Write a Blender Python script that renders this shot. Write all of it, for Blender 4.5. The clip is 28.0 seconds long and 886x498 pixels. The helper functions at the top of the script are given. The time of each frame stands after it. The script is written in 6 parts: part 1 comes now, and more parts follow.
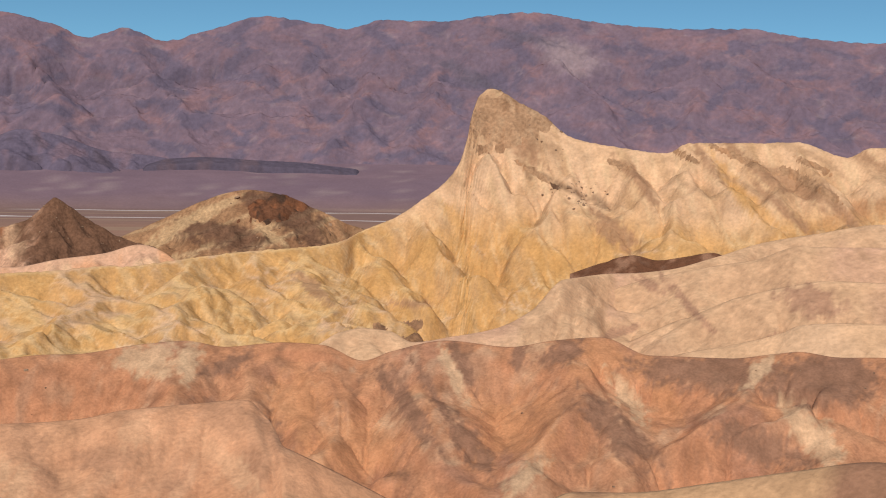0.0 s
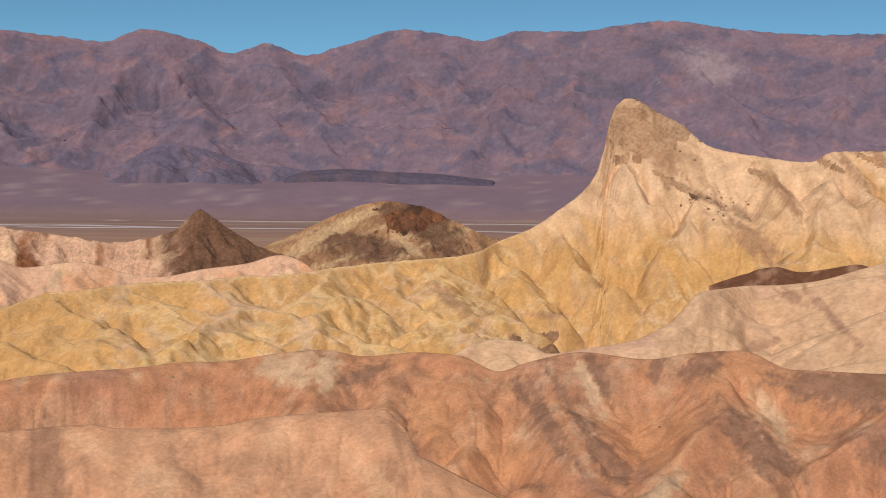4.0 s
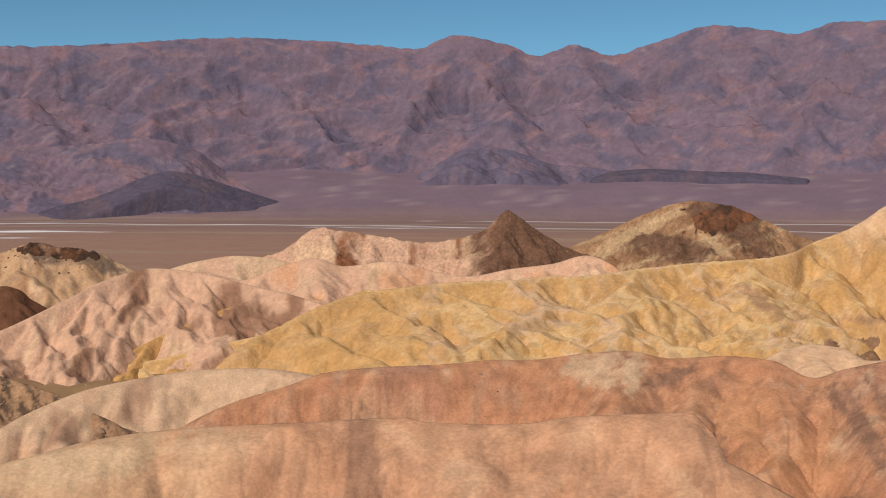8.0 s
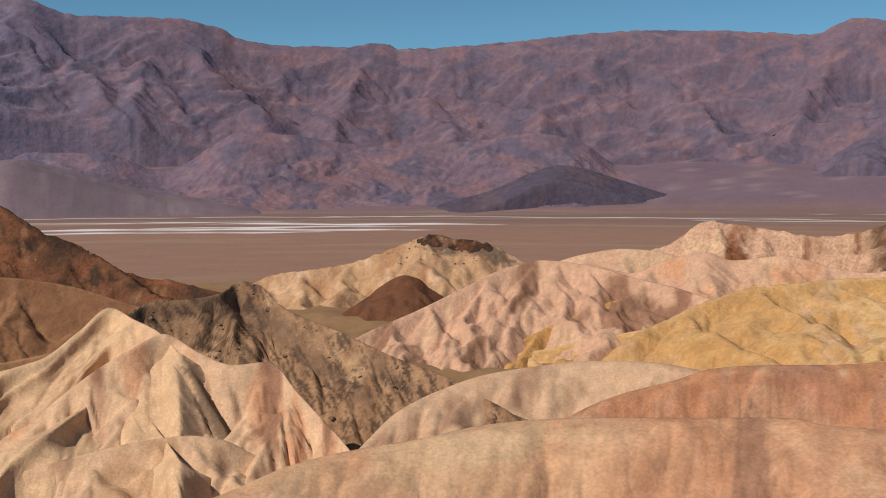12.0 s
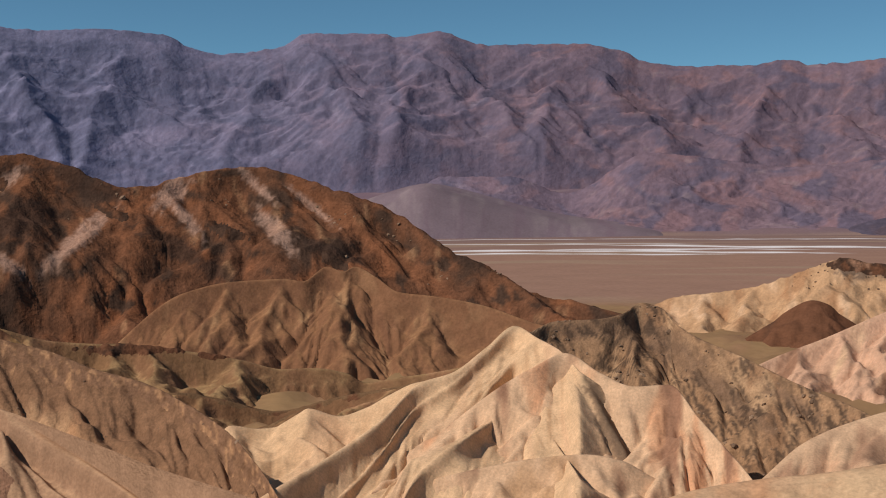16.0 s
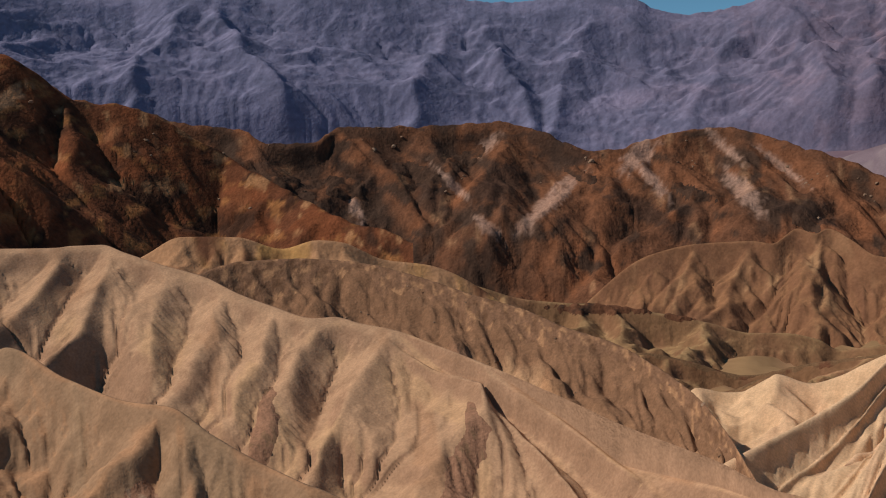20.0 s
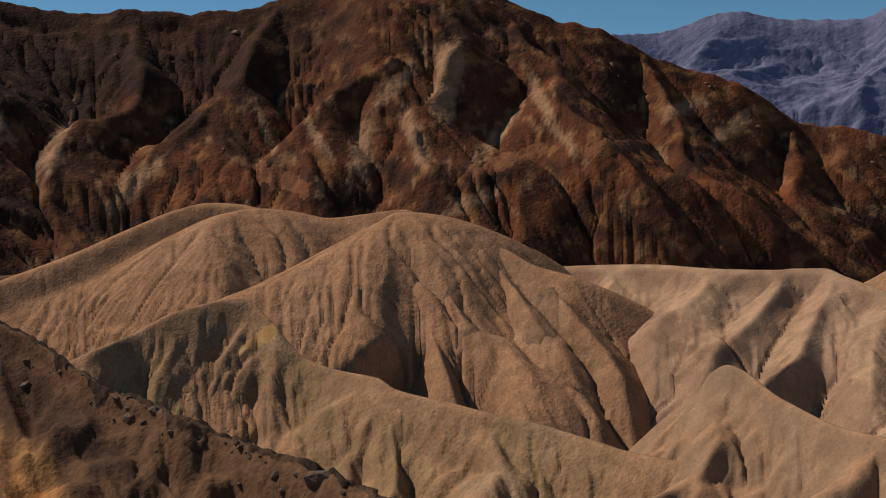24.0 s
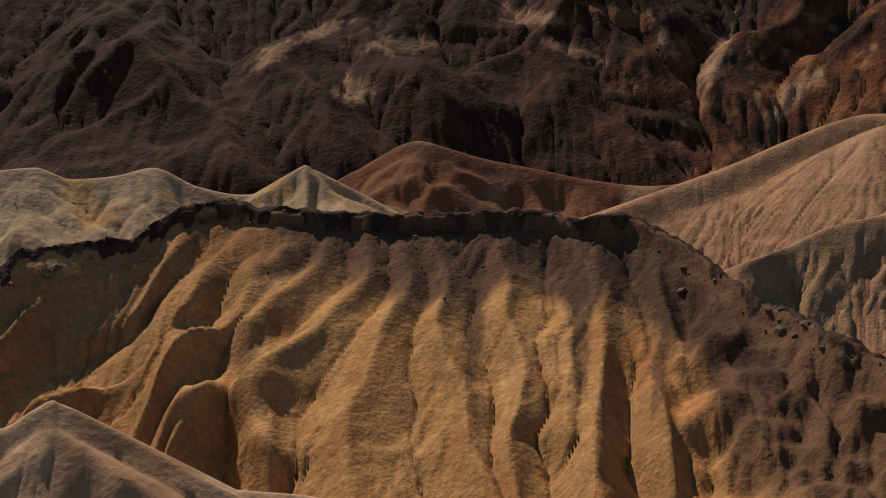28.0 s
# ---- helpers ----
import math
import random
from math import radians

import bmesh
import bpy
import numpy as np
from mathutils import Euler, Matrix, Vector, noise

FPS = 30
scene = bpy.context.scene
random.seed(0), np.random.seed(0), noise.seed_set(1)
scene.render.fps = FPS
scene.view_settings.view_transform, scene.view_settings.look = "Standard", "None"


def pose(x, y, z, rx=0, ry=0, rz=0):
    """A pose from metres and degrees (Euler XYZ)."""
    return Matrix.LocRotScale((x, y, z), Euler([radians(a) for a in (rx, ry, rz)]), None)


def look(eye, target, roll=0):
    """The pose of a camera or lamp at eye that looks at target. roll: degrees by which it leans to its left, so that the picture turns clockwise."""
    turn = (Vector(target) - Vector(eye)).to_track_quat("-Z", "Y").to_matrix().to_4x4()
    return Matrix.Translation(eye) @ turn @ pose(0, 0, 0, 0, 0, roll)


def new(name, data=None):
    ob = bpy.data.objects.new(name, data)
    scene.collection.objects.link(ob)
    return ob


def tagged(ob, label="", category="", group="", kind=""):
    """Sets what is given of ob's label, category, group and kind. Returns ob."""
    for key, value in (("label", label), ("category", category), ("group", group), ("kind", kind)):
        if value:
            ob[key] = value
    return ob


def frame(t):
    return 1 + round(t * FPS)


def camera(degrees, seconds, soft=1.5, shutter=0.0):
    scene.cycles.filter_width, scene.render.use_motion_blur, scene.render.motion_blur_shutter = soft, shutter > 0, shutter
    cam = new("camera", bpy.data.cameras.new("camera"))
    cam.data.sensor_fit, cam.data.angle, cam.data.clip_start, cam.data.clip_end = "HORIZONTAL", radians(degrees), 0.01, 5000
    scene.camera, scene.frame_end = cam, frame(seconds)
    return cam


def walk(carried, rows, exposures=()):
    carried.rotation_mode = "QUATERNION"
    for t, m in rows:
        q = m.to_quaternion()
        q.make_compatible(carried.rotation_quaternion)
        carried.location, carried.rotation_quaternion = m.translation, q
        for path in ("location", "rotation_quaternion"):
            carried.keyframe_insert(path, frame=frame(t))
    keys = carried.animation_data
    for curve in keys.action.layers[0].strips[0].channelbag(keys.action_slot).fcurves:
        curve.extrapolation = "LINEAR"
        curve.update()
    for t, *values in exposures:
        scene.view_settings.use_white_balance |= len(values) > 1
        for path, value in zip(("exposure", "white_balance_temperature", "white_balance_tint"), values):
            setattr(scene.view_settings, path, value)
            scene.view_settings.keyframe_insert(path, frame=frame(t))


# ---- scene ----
EYE = Vector((0.0, 0.0, 100.0))
# ---- path ----
cam = camera(39.561, 28.0, 1.1)
TURNS = [
    (0, -20.506, -3.298, 1.049),
    (0.5, -20.170, -3.248, 0.992),
    (1, -19.550, -3.162, 0.915),
    (1.5, -18.923, -3.108, 0.915),
    (2, -18.297, -3.043, 0.735),
    (2.5, -17.427, -3.058, 0.696),
    (4.5, -12.763, -2.887, 0.840),
    (5, -11.086, -2.978, 0.838),
    (5.5, -9.166, -3.085, 0.697),
    (6, -7.257, -3.141, 0.638),
    (6.5, -5.349, -3.254, 0.662),
    (7, -3.561, -3.338, 0.556),
    (7.5, -1.860, -3.200, 0.446),
    (8, 0.000, -3.000, 0.255),
    (8.5, 2.413, -2.819, 0.098),
    (9, 4.574, -2.949, 0.001),
    (9.5, 6.353, -3.037, -0.123),
    (10, 8.126, -3.069, -0.151),
    (10.5, 10.610, -3.022, -0.064),
    (11, 13.152, -3.076, -0.088),
    (11.5, 15.600, -3.135, -0.187),
    (12, 17.904, -3.323, -0.260),
    (12.5, 20.164, -3.408, -0.402),
    (14.5, 28.519, -2.577, -0.430),
    (15, 30.625, -2.350, -0.359),
    (15.5, 33.416, -2.068, -0.526),
    (16, 36.426, -2.179, -0.580),
    (16.5, 39.181, -2.682, -0.854),
    (17, 41.788, -3.069, -0.855),
    (17.5, 44.292, -3.140, -1.070),
    (18, 46.662, -3.200, -1.226),
    (18.5, 48.979, -3.280, -1.077),
    (19, 51.553, -3.393, -1.337),
    (19.5, 54.626, -3.454, -1.451),
    (20, 57.923, -3.541, -1.602),
    (20.5, 61.882, -3.460, -1.639),
    (21, 66.306, -2.740, -1.682),
    (21.5, 70.248, -2.118, -1.783),
    (23.5, 86.774, -1.595, -1.296),
    (24, 90.591, -1.606, -1.367),
    (24.5, 94.171, -2.337, -1.367),
    (25, 97.844, -2.789, -1.284),
    (25.5, 101.288, -3.136, -0.999),
    (26, 104.902, -3.047, -1.127),
    (26.5, 108.938, -3.225, -1.105),
    (27, 112.766, -3.861, -0.928),
    (27.5, 116.466, -4.339, -1.092),
    (28, 120.505, -4.976, -1.339)]
# ---- end of path ----
walk(cam, [(t, pose(*EYE, 90 + tilt, 0, turn) @ pose(0, 0, 0, 0, 0, roll)) for t, turn, tilt, roll in TURNS],
     exposures=[(0, 0.06), (8, 0.0), (15, -0.05), (20, -0.11), (25, -0.18), (28, -0.08)])

# ---- light ----
SUN_BEARING, SUN_HEIGHT = 148.0, 43.0
world = bpy.data.worlds.new("sky")
scene.world = world
world.use_nodes = True
sky = world.node_tree.nodes.new("ShaderNodeTexSky")
sky.sky_type, sky.sun_disc = "NISHITA", False
sky.sun_elevation, sky.sun_rotation = radians(SUN_HEIGHT), radians(-SUN_BEARING)
sky.altitude, sky.air_density, sky.dust_density, sky.ozone_density = 5000.0, 1.0, 0.0, 3.0
back = world.node_tree.nodes["Background"]
back.inputs["Strength"].default_value = 0.076
tint = world.node_tree.nodes.new("ShaderNodeVectorMath")
tint.operation = "MULTIPLY"
tint.inputs[1].default_value = (0.86, 1.18, 1.07)
world.node_tree.links.new(sky.outputs["Color"], tint.inputs[0])
world.node_tree.links.new(tint.outputs["Vector"], back.inputs["Color"])
sun = new("sun", bpy.data.lights.new("sun", "SUN"))
sun.data.energy, sun.data.angle, sun.data.color = 3.9, radians(0.6), (1.0, 0.905, 0.82)
sun_from = Vector((-math.sin(radians(SUN_BEARING)), math.cos(radians(SUN_BEARING)), math.tan(radians(SUN_HEIGHT))))
sun.matrix_world = look(sun_from * 300, (0, 0, 0))

# ---- crest plan: bearing in degrees (left of north), distance and height in metres ----
NEAR_SWELL = [(-13.3, 128, 68.5), (-12.6, 134, 72.4), (-11.5, 138, 74.9), (-8.93, 139, 74.4), (-6.16, 138, 74.1), (-3.9, 138, 73.2), (-1.64, 138, 73), (0.66, 138, 73.2), (1.86, 139, 73.5), (6.77, 138, 73.2), (11.89, 138, 72.8), (15.82, 137, 72.2), (19, 135, 71.1), (21.93, 134, 70.3), (25.12, 132, 69.2), (28.02, 129, 67.4), (29.59, 128, 66.6)]
NEAR_CORNER = [(-40.66, 95, 79.7), (-36.64, 95, 78.4), (-33.16, 95, 77.1), (-29.58, 95, 76), (-26.71, 95, 75.8), (-25.4, 95, 74.8)]
ROSE_RIDGE = [(-40.48, 219, 71.4), (-38.4, 218, 71.1), (-36.94, 219, 71.5), (-35.72, 218, 71), (-33.74, 217, 70), (-30.18, 217, 69.9), (-27.98, 220, 72.4), (-25.78, 219, 71.8), (-23.67, 218, 70.6), (-20.86, 219, 71.3), (-18.16, 216, 69.5), (-16.86, 214, 68.1), (-15.01, 217, 70.3), (-13.16, 218, 70.6), (-10.52, 217, 70), (-8.67, 218, 71), (-6.83, 218, 70.5), (-3.69, 216, 69.3), (-2.72, 216, 69.4), (0.42, 215, 68.6), (1.02, 215, 68.5), (3.93, 214, 68), (5.38, 213, 67.5), (7.46, 210, 65.4), (9.56, 208, 63.5), (11.94, 203, 60.5), (13.54, 198, 57.3)]
PALE_MOUND = [(4.85, 261, 58.1), (6.94, 264, 59.9), (8.78, 265, 60.5), (11.41, 265, 60.2), (13.27, 263, 59.5), (15.91, 260, 58), (18.02, 256, 55.5), (20.13, 249, 52.2), (21.71, 240, 47.8), (22.49, 235, 45.7)]
BUFF_HILLS = [(-40.27, 440, 87.1), (-37.25, 433, 83.3), (-35.07, 427, 80.2), (-33.1, 409, 76.1), (-30.84, 400, 71.9), (-28.79, 397, 70.6), (-26.21, 365, 70.7), (-24.67, 347, 63.1), (-23.11, 338, 59.2), (-21, 332, 57.3), (-19.16, 329, 56), (-18.09, 335, 58.1), (-16.77, 336, 58.7), (-15.73, 334, 57.7), (-14.69, 326, 55.1)]
BUFF_MIDDLE = [(-39.97, 385, 81.8), (-38.37, 385, 81.5), (-36.69, 385, 81.4), (-34.76, 385, 76.9), (-33.52, 385, 75.3), (-31.78, 385, 72.8), (-29.75, 385, 69.4)]
BUFF_LOWER = [(-40.03, 352, 73.8), (-38.18, 352, 73.8), (-36.02, 352, 71.4), (-34.56, 352, 69.0), (-33.33, 352, 66.0)]
BUFF_FRONT = [(-40.43, 330, 65), (-38.82, 330, 64.9), (-36.9, 330, 63.9), (-35.94, 330, 61.4), (-33.73, 330, 57.5), (-31.46, 330, 54.5)]
BEACON = [(-40.65, 626, 118.3), (-39.49, 625, 117.9), (-38.57, 621, 113.3), (-36.39, 628, 120.6), (-34.93, 627, 119.9), (-31.69, 627, 119.5), (-30.69, 622, 114.2), (-28.64, 624, 116.7), (-26.44, 628, 121.3), (-24.99, 638, 132.9), (-23.67, 645, 141), (-23.01, 649, 146.4), (-22.62, 650, 147.3), (-22.1, 647, 143.8), (-21.8, 640, 135.4), (-21.51, 626, 118.9), (-21.12, 615, 105.9), (-19.44, 599, 88.9), (-18.27, 591, 80.7), (-16.97, 586, 75.3), (-15.67, 562, 70.2), (-14.11, 551, 68.3), (-11.53, 540, 66.8), (-8.73, 519, 64.8), (-5.68, 505, 62.5), (-5.49, 507, 62.8), (-3.06, 499, 61.6), (-0.43, 491, 60.9), (1.68, 483, 59.7), (3.78, 474, 57.9), (5.88, 462, 53.7), (7.7, 448, 48), (9.25, 435, 43.7)]
DARK_BENCH = [(-33.9, 450, 71.9), (-32.89, 450, 75.1), (-31.64, 450, 73.4), (-30.38, 450, 71.9), (-29.36, 450, 73.5), (-28.59, 450, 72.5), (-27.83, 450, 69.5), (-27.19, 450, 66.3), (-26.42, 450, 63.6)]
YELLOW_FRONT = [(-15.87, 455, 45.5), (-14.68, 455, 39.8), (-12.9, 455, 46.7), (-12.59, 455, 42.9), (-9.08, 455, 44.2), (-5.7, 455, 45.3), (-2.03, 455, 43.7), (0.62, 455, 42.7), (3.78, 455, 44.4), (5.88, 455, 46), (7.96, 455, 44.7), (10.54, 455, 40.9), (12.57, 455, 37.5), (15.07, 455, 34.4), (17.51, 455, 32.3)]
GOLD_SPUR = [(1.15, 481, 48.3), (2.47, 493, 53.9), (3.52, 500, 57.4), (4.83, 491, 53), (6.66, 487, 51.2), (8.22, 490, 52.6), (9.76, 488, 51.4), (11.8, 477, 46.3), (13.82, 463, 40.4), (15.31, 449, 34.9)]
BROWN_DOME = [(-16.97, 900, 60.9), (-15.66, 900, 67.1), (-14.09, 900, 79.1), (-12.79, 900, 86.5), (-11.5, 900, 89.1), (-10.48, 900, 86.4), (-8.71, 900, 74.6), (-6.96, 900, 62.2), (-6.1, 900, 54.9)]
BROWN_CRAG = [(-7.31, 800, 52.6), (-5.99, 800, 57.9), (-4.82, 800, 66.9), (-3.64, 800, 77.6), (-2.97, 800, 83.7), (-2.81, 800, 82.2), (-2.1, 800, 72), (-1.08, 800, 66.4), (0.7, 800, 62.3), (3.19, 800, 67.1), (5.15, 800, 70.5), (5.76, 800, 71.9), (6.48, 800, 67), (7.31, 800, 57.2), (8.72, 800, 52), (10.11, 800, 49.8)]
PINK_LOBES = [(-6.66, 720, 58.9), (-5.07, 720, 53.8), (-3.15, 720, 50.8), (-1.19, 720, 46.5), (0.3, 720, 48.8), (2.33, 720, 55), (4.63, 720, 52.1), (5.92, 720, 56.9), (7.48, 720, 52.5), (9.31, 720, 44.4), (11.15, 720, 49)]
PINK_RIDGE = [(5.39, 483, 52.3), (6.96, 491, 55.9), (8.79, 497, 59.1), (11.42, 507, 64.1), (13.26, 510, 65.6), (15.1, 504, 62.5), (16.95, 491, 55.9), (19.05, 475, 48.8), (21.4, 460, 42.3), (22.44, 451, 38.9)]
PALE_BACK = [(6.44, 760, 47.5), (8.01, 760, 54.3), (9.58, 760, 56), (11.15, 760, 53.2), (12.73, 760, 47.3)]
DARK_TOP_HILL = [(13, 760, 41.3), (14.44, 760, 49.8), (15.89, 760, 59.3), (17.46, 760, 61.8), (18.37, 760, 64.7), (19.03, 760, 62.6), (20.59, 760, 54.8), (22.4, 760, 47.1), (24.44, 760, 43.4), (25.71, 760, 41.3), (26.96, 760, 33.7)]
CONE = [(17.48, 640, 30.7), (18.26, 640, 38.2), (19.04, 640, 47.1), (19.69, 640, 49), (20.86, 640, 43), (21.77, 640, 33.7), (22.68, 640, 25.7)]
WHITE_PYRAMID = [(29.99, 254, 64.7), (31.03, 273, 67.1), (32.08, 286, 68.4), (33.12, 300, 69.9), (34.44, 290, 65.9), (36.02, 277, 61.6), (37.58, 272, 59.8), (39.4, 255, 55), (41.71, 239, 51.2), (44.97, 220, 47.8)]
STONY_RIDGE = [(15.67, 253, 53.7), (17.7, 270, 55.7), (20.27, 287, 58.2), (22.87, 307, 61.9), (25.49, 326, 66.6), (26.4, 342, 70.5), (27.32, 345, 71.7), (28.12, 336, 69.5), (29.17, 329, 68.7), (31.28, 325, 68.3), (32.34, 316, 66.6)]
PALE_WASH = [(35.12, 300, 60.7), (36.4, 300, 56.8), (37.69, 300, 56), (39, 300, 53.1), (40.05, 300, 50.2), (41.36, 300, 48.2), (42.8, 300, 50.1), (43.74, 300, 46.1), (45.07, 300, 45.4), (46.39, 300, 46.5), (46.93, 300, 43.9)]
PYRAMID_SPUR = [(21.58, 212, 49.5), (22.88, 224, 52.8), (24.72, 240, 58.3), (26.03, 251, 62.8), (27.61, 250, 62.5), (29.19, 255, 64.5), (30.77, 262, 67.6), (32.36, 256, 65.1)]
PYRAMID_FOOT = [(24.2, 225, 47.2), (26.58, 225, 49.3), (28.17, 225, 52.5), (29.75, 225, 53.6), (32.4, 225, 52.7), (35.56, 225, 50.4), (37.91, 225, 48.2), (39.72, 225, 45)]
BROWN_MOUNTAIN = [(28.64, 661, 40.1), (30.22, 672, 45.1), (32.32, 682, 49.4), (34.4, 711, 63.5), (35.69, 723, 69.4), (37.48, 750, 83.9), (38.99, 772, 96.8), (41.25, 791, 108.3), (43.46, 808, 119.4), (45.15, 816, 124.6), (48.8, 804, 116.8), (49.83, 796, 111.7), (50.86, 796, 111.8), (53.43, 819, 126.6), (55.25, 829, 133.3), (59.96, 826, 131.4), (62.57, 828, 132.4), (63.63, 814, 123), (65.7, 812, 121.9), (67.21, 828, 132.9), (69.47, 834, 136.8), (71.44, 849, 146.9), (74.34, 861, 156.1), (75.96, 886, 175.2), (77.33, 900, 185.9)]
DARK_MOUNTAIN = [(70.44, 760, 134.7), (72.38, 760, 145.7), (74.37, 760, 148.7), (75.85, 760, 165.1), (78.13, 760, 180), (80.94, 760, 193.4), (82.74, 760, 208), (85.33, 760, 218.3), (87.66, 760, 232.1), (90.25, 760, 246.4), (93.35, 760, 250.1), (95.94, 760, 236.3), (98.23, 760, 232), (98.99, 760, 227.8), (102.44, 760, 225), (104.82, 760, 225.8), (106.23, 760, 223.5), (112.07, 760, 232.7), (113.44, 760, 217.6), (115.81, 760, 221.7), (117.8, 760, 228), (124.84, 760, 238), (132.42, 760, 236), (139.63, 760, 225.3), (145.22, 760, 210.1)]
BROWN_PYRAMID = [(30.76, 579, 38.3), (32.33, 588, 42.2), (34.68, 604, 49.4), (36.75, 612, 53.1), (38.54, 616, 55.3), (39.55, 630, 62), (40.55, 640, 67.1), (41.06, 635, 64.9), (41.81, 640, 67.3), (42.94, 627, 60.7), (43.79, 630, 61.9), (46.22, 628, 61), (48.35, 619, 56.4)]
LOW_BENCH = [(35.64, 520, 29.9), (37.22, 520, 27.5), (38.13, 520, 26.5), (40.12, 520, 24.1), (40.94, 520, 27.9), (42.49, 520, 30.4), (43.88, 520, 30.5), (45.88, 520, 35.1), (49.71, 520, 41.3), (54.14, 520, 45.6), (57.02, 520, 53.4), (59.65, 520, 56.5)]
WASH_RIDGE = [(35.91, 440, 31.5), (37.22, 440, 35.6), (38.8, 440, 33.6), (41.45, 440, 30.2), (44.11, 440, 26), (46.73, 440, 31), (48.82, 440, 34.2), (51.44, 440, 25.8)]
WASH_NEAR = [(36.71, 360, 39), (38.02, 360, 44.8), (39.87, 360, 39.1), (41.47, 360, 36.7), (43.05, 360, 39.3), (44.65, 360, 35.4), (46.77, 360, 32.4)]
WASH_BACK = [(34.07, 600, 26), (36.16, 600, 23.3), (39.32, 600, 20.1), (42.49, 600, 22.5), (45.65, 600, 24.5), (48.78, 600, 29.6), (51.36, 600, 34.6), (54.41, 600, 34.4), (56.89, 600, 39.5)]
FOOTHILL_GOLD = [(58.58, 480, 64), (60.67, 480, 66.8), (62.74, 480, 74.4), (63.78, 480, 75.3), (65.35, 480, 72.5), (67.39, 480, 77.5), (69.93, 480, 78.3), (71.46, 480, 72.3)]
PEBBLE_DOME = [(43.22, 197, 47.3), (43.96, 211, 48.2), (44.94, 230, 50.3), (46.44, 251, 53.7), (48.21, 266, 57.1), (50.26, 280, 60.6), (52.33, 288, 63), (54.15, 298, 66.1), (56.77, 308, 69.5), (59.12, 318, 73.3), (61.73, 326, 76.6), (64.85, 330, 78.1), (67.18, 329, 77.9), (69.11, 324, 75.6), (69.76, 320, 74)]
TAN_RIDGE = [(42.23, 149, 61.1), (45.97, 166, 61.2), (49.81, 183, 62.1), (52.93, 200, 63.9), (55.54, 213, 65.9), (58.68, 228, 68.7), (60.25, 235, 70.2), (61.82, 239, 71.2), (63.12, 243, 72.3), (63.91, 243, 72.2), (65.97, 251, 74.3), (67.49, 258, 76.5), (68.99, 268, 79.5), (70.73, 275, 81.8), (72.45, 282, 84.6), (73.41, 287, 86.2), (74.72, 287, 86.2), (75.35, 286, 86), (77.77, 287, 86.3), (81.13, 300, 87), (86.11, 309, 86.3)]
TAN_MOUND = [(84.51, 284, 85.2), (86.26, 289, 87.6), (88.28, 298, 92.3), (89.31, 298, 92.2), (91.1, 310, 98.5), (92.38, 316, 101.7), (93.95, 314, 100.9), (95.79, 313, 100), (96.83, 314, 100.6), (98.66, 316, 102.3), (99.97, 319, 104), (101.28, 320, 104.4), (102.59, 318, 103), (104.69, 310, 98.7), (107.29, 300, 93), (110.37, 289, 87.8), (114.12, 277, 82.2), (115.34, 274, 80.6)]
MOUND_SPUR = [(76.71, 167, 61.0), (77.45, 169, 62.6), (79.96, 175, 64.7), (82.52, 181, 65.1), (82.89, 182, 65.3), (85.11, 188, 66.4), (86.43, 191, 67.2), (87.72, 194, 67.6), (90.34, 201, 69.0), (92.96, 211, 70.2), (93.79, 216, 71.6), (95.56, 226, 71.9), (96.91, 234, 73.0), (98.85, 247, 80.7), (99.76, 253, 84.1), (102.92, 248, 82.1), (104.79, 241, 78.9), (106.9, 230, 76.6)]
MOUND_ARM = [(92.56, 310, 100.9), (93.72, 304, 98.1), (95.28, 295, 94.3), (97.9, 281, 88.2), (99.49, 273, 85.1), (101.6, 264, 82.3), (103.72, 256, 79.2)]
MOUND_SHOULDER = [(99.17, 315, 102.6), (100.74, 310, 101.4), (103.12, 302, 96.3), (105.77, 294, 89.2), (108.94, 285, 82.1), (111.29, 278, 78.4)]
GREY_SPUR = [(64.37, 137, 65.2), (66.2, 143, 66.1), (68.8, 150, 69.0), (70.86, 157, 71.8), (72.43, 162, 71.8), (75.25, 176, 73.3), (77.6, 189, 76.4), (78.4, 191, 75), (79.2, 193, 70), (80, 194, 64)]
CAPPED_RIDGE = [(92.37, 98, 76.3), (94.98, 107, 76.8), (96.82, 112, 77.4), (99.19, 117, 78), (102.23, 126, 79.5), (102.32, 126, 79.6), (104.66, 134, 81.2), (105.42, 136, 81.5), (107.39, 144, 83.8), (108.65, 151, 85.8), (109.91, 156, 87.5), (112.34, 162, 89.8), (114.03, 161, 89.4), (115.85, 164, 90.2), (117.94, 164, 90.5), (121.1, 164, 90.3), (126.34, 166, 91.1), (128.4, 167, 91.7), (130.44, 170, 92.7), (132.99, 167, 91.5), (134.78, 160, 88.9), (136.75, 159, 88.5), (139.16, 158, 88.2), (140.37, 154, 86.8), (142.7, 152, 85.9), (146.05, 148, 84.9)]
CAPPED_FOOT = [(126.77, 95, 72.5), (130.44, 95, 73.5), (133.51, 95, 74.7), (135.51, 95, 75.3), (137.44, 95, 77.4), (138.42, 95, 81.5), (139.28, 95, 80.9), (140.75, 95, 79.7), (145.27, 95, 81.4)]
PALE_GULLY_HILL = [(124.23, 330, 85.6), (125.78, 330, 88.9), (126.78, 330, 94.7), (127.86, 330, 88), (129.67, 330, 87.3), (131.68, 330, 89.8), (133.65, 330, 95), (135.4, 330, 93.1), (137.1, 330, 92.6), (138.75, 330, 95.9), (140.16, 330, 95.4), (142.46, 330, 94.7), (145.74, 330, 96.6)]
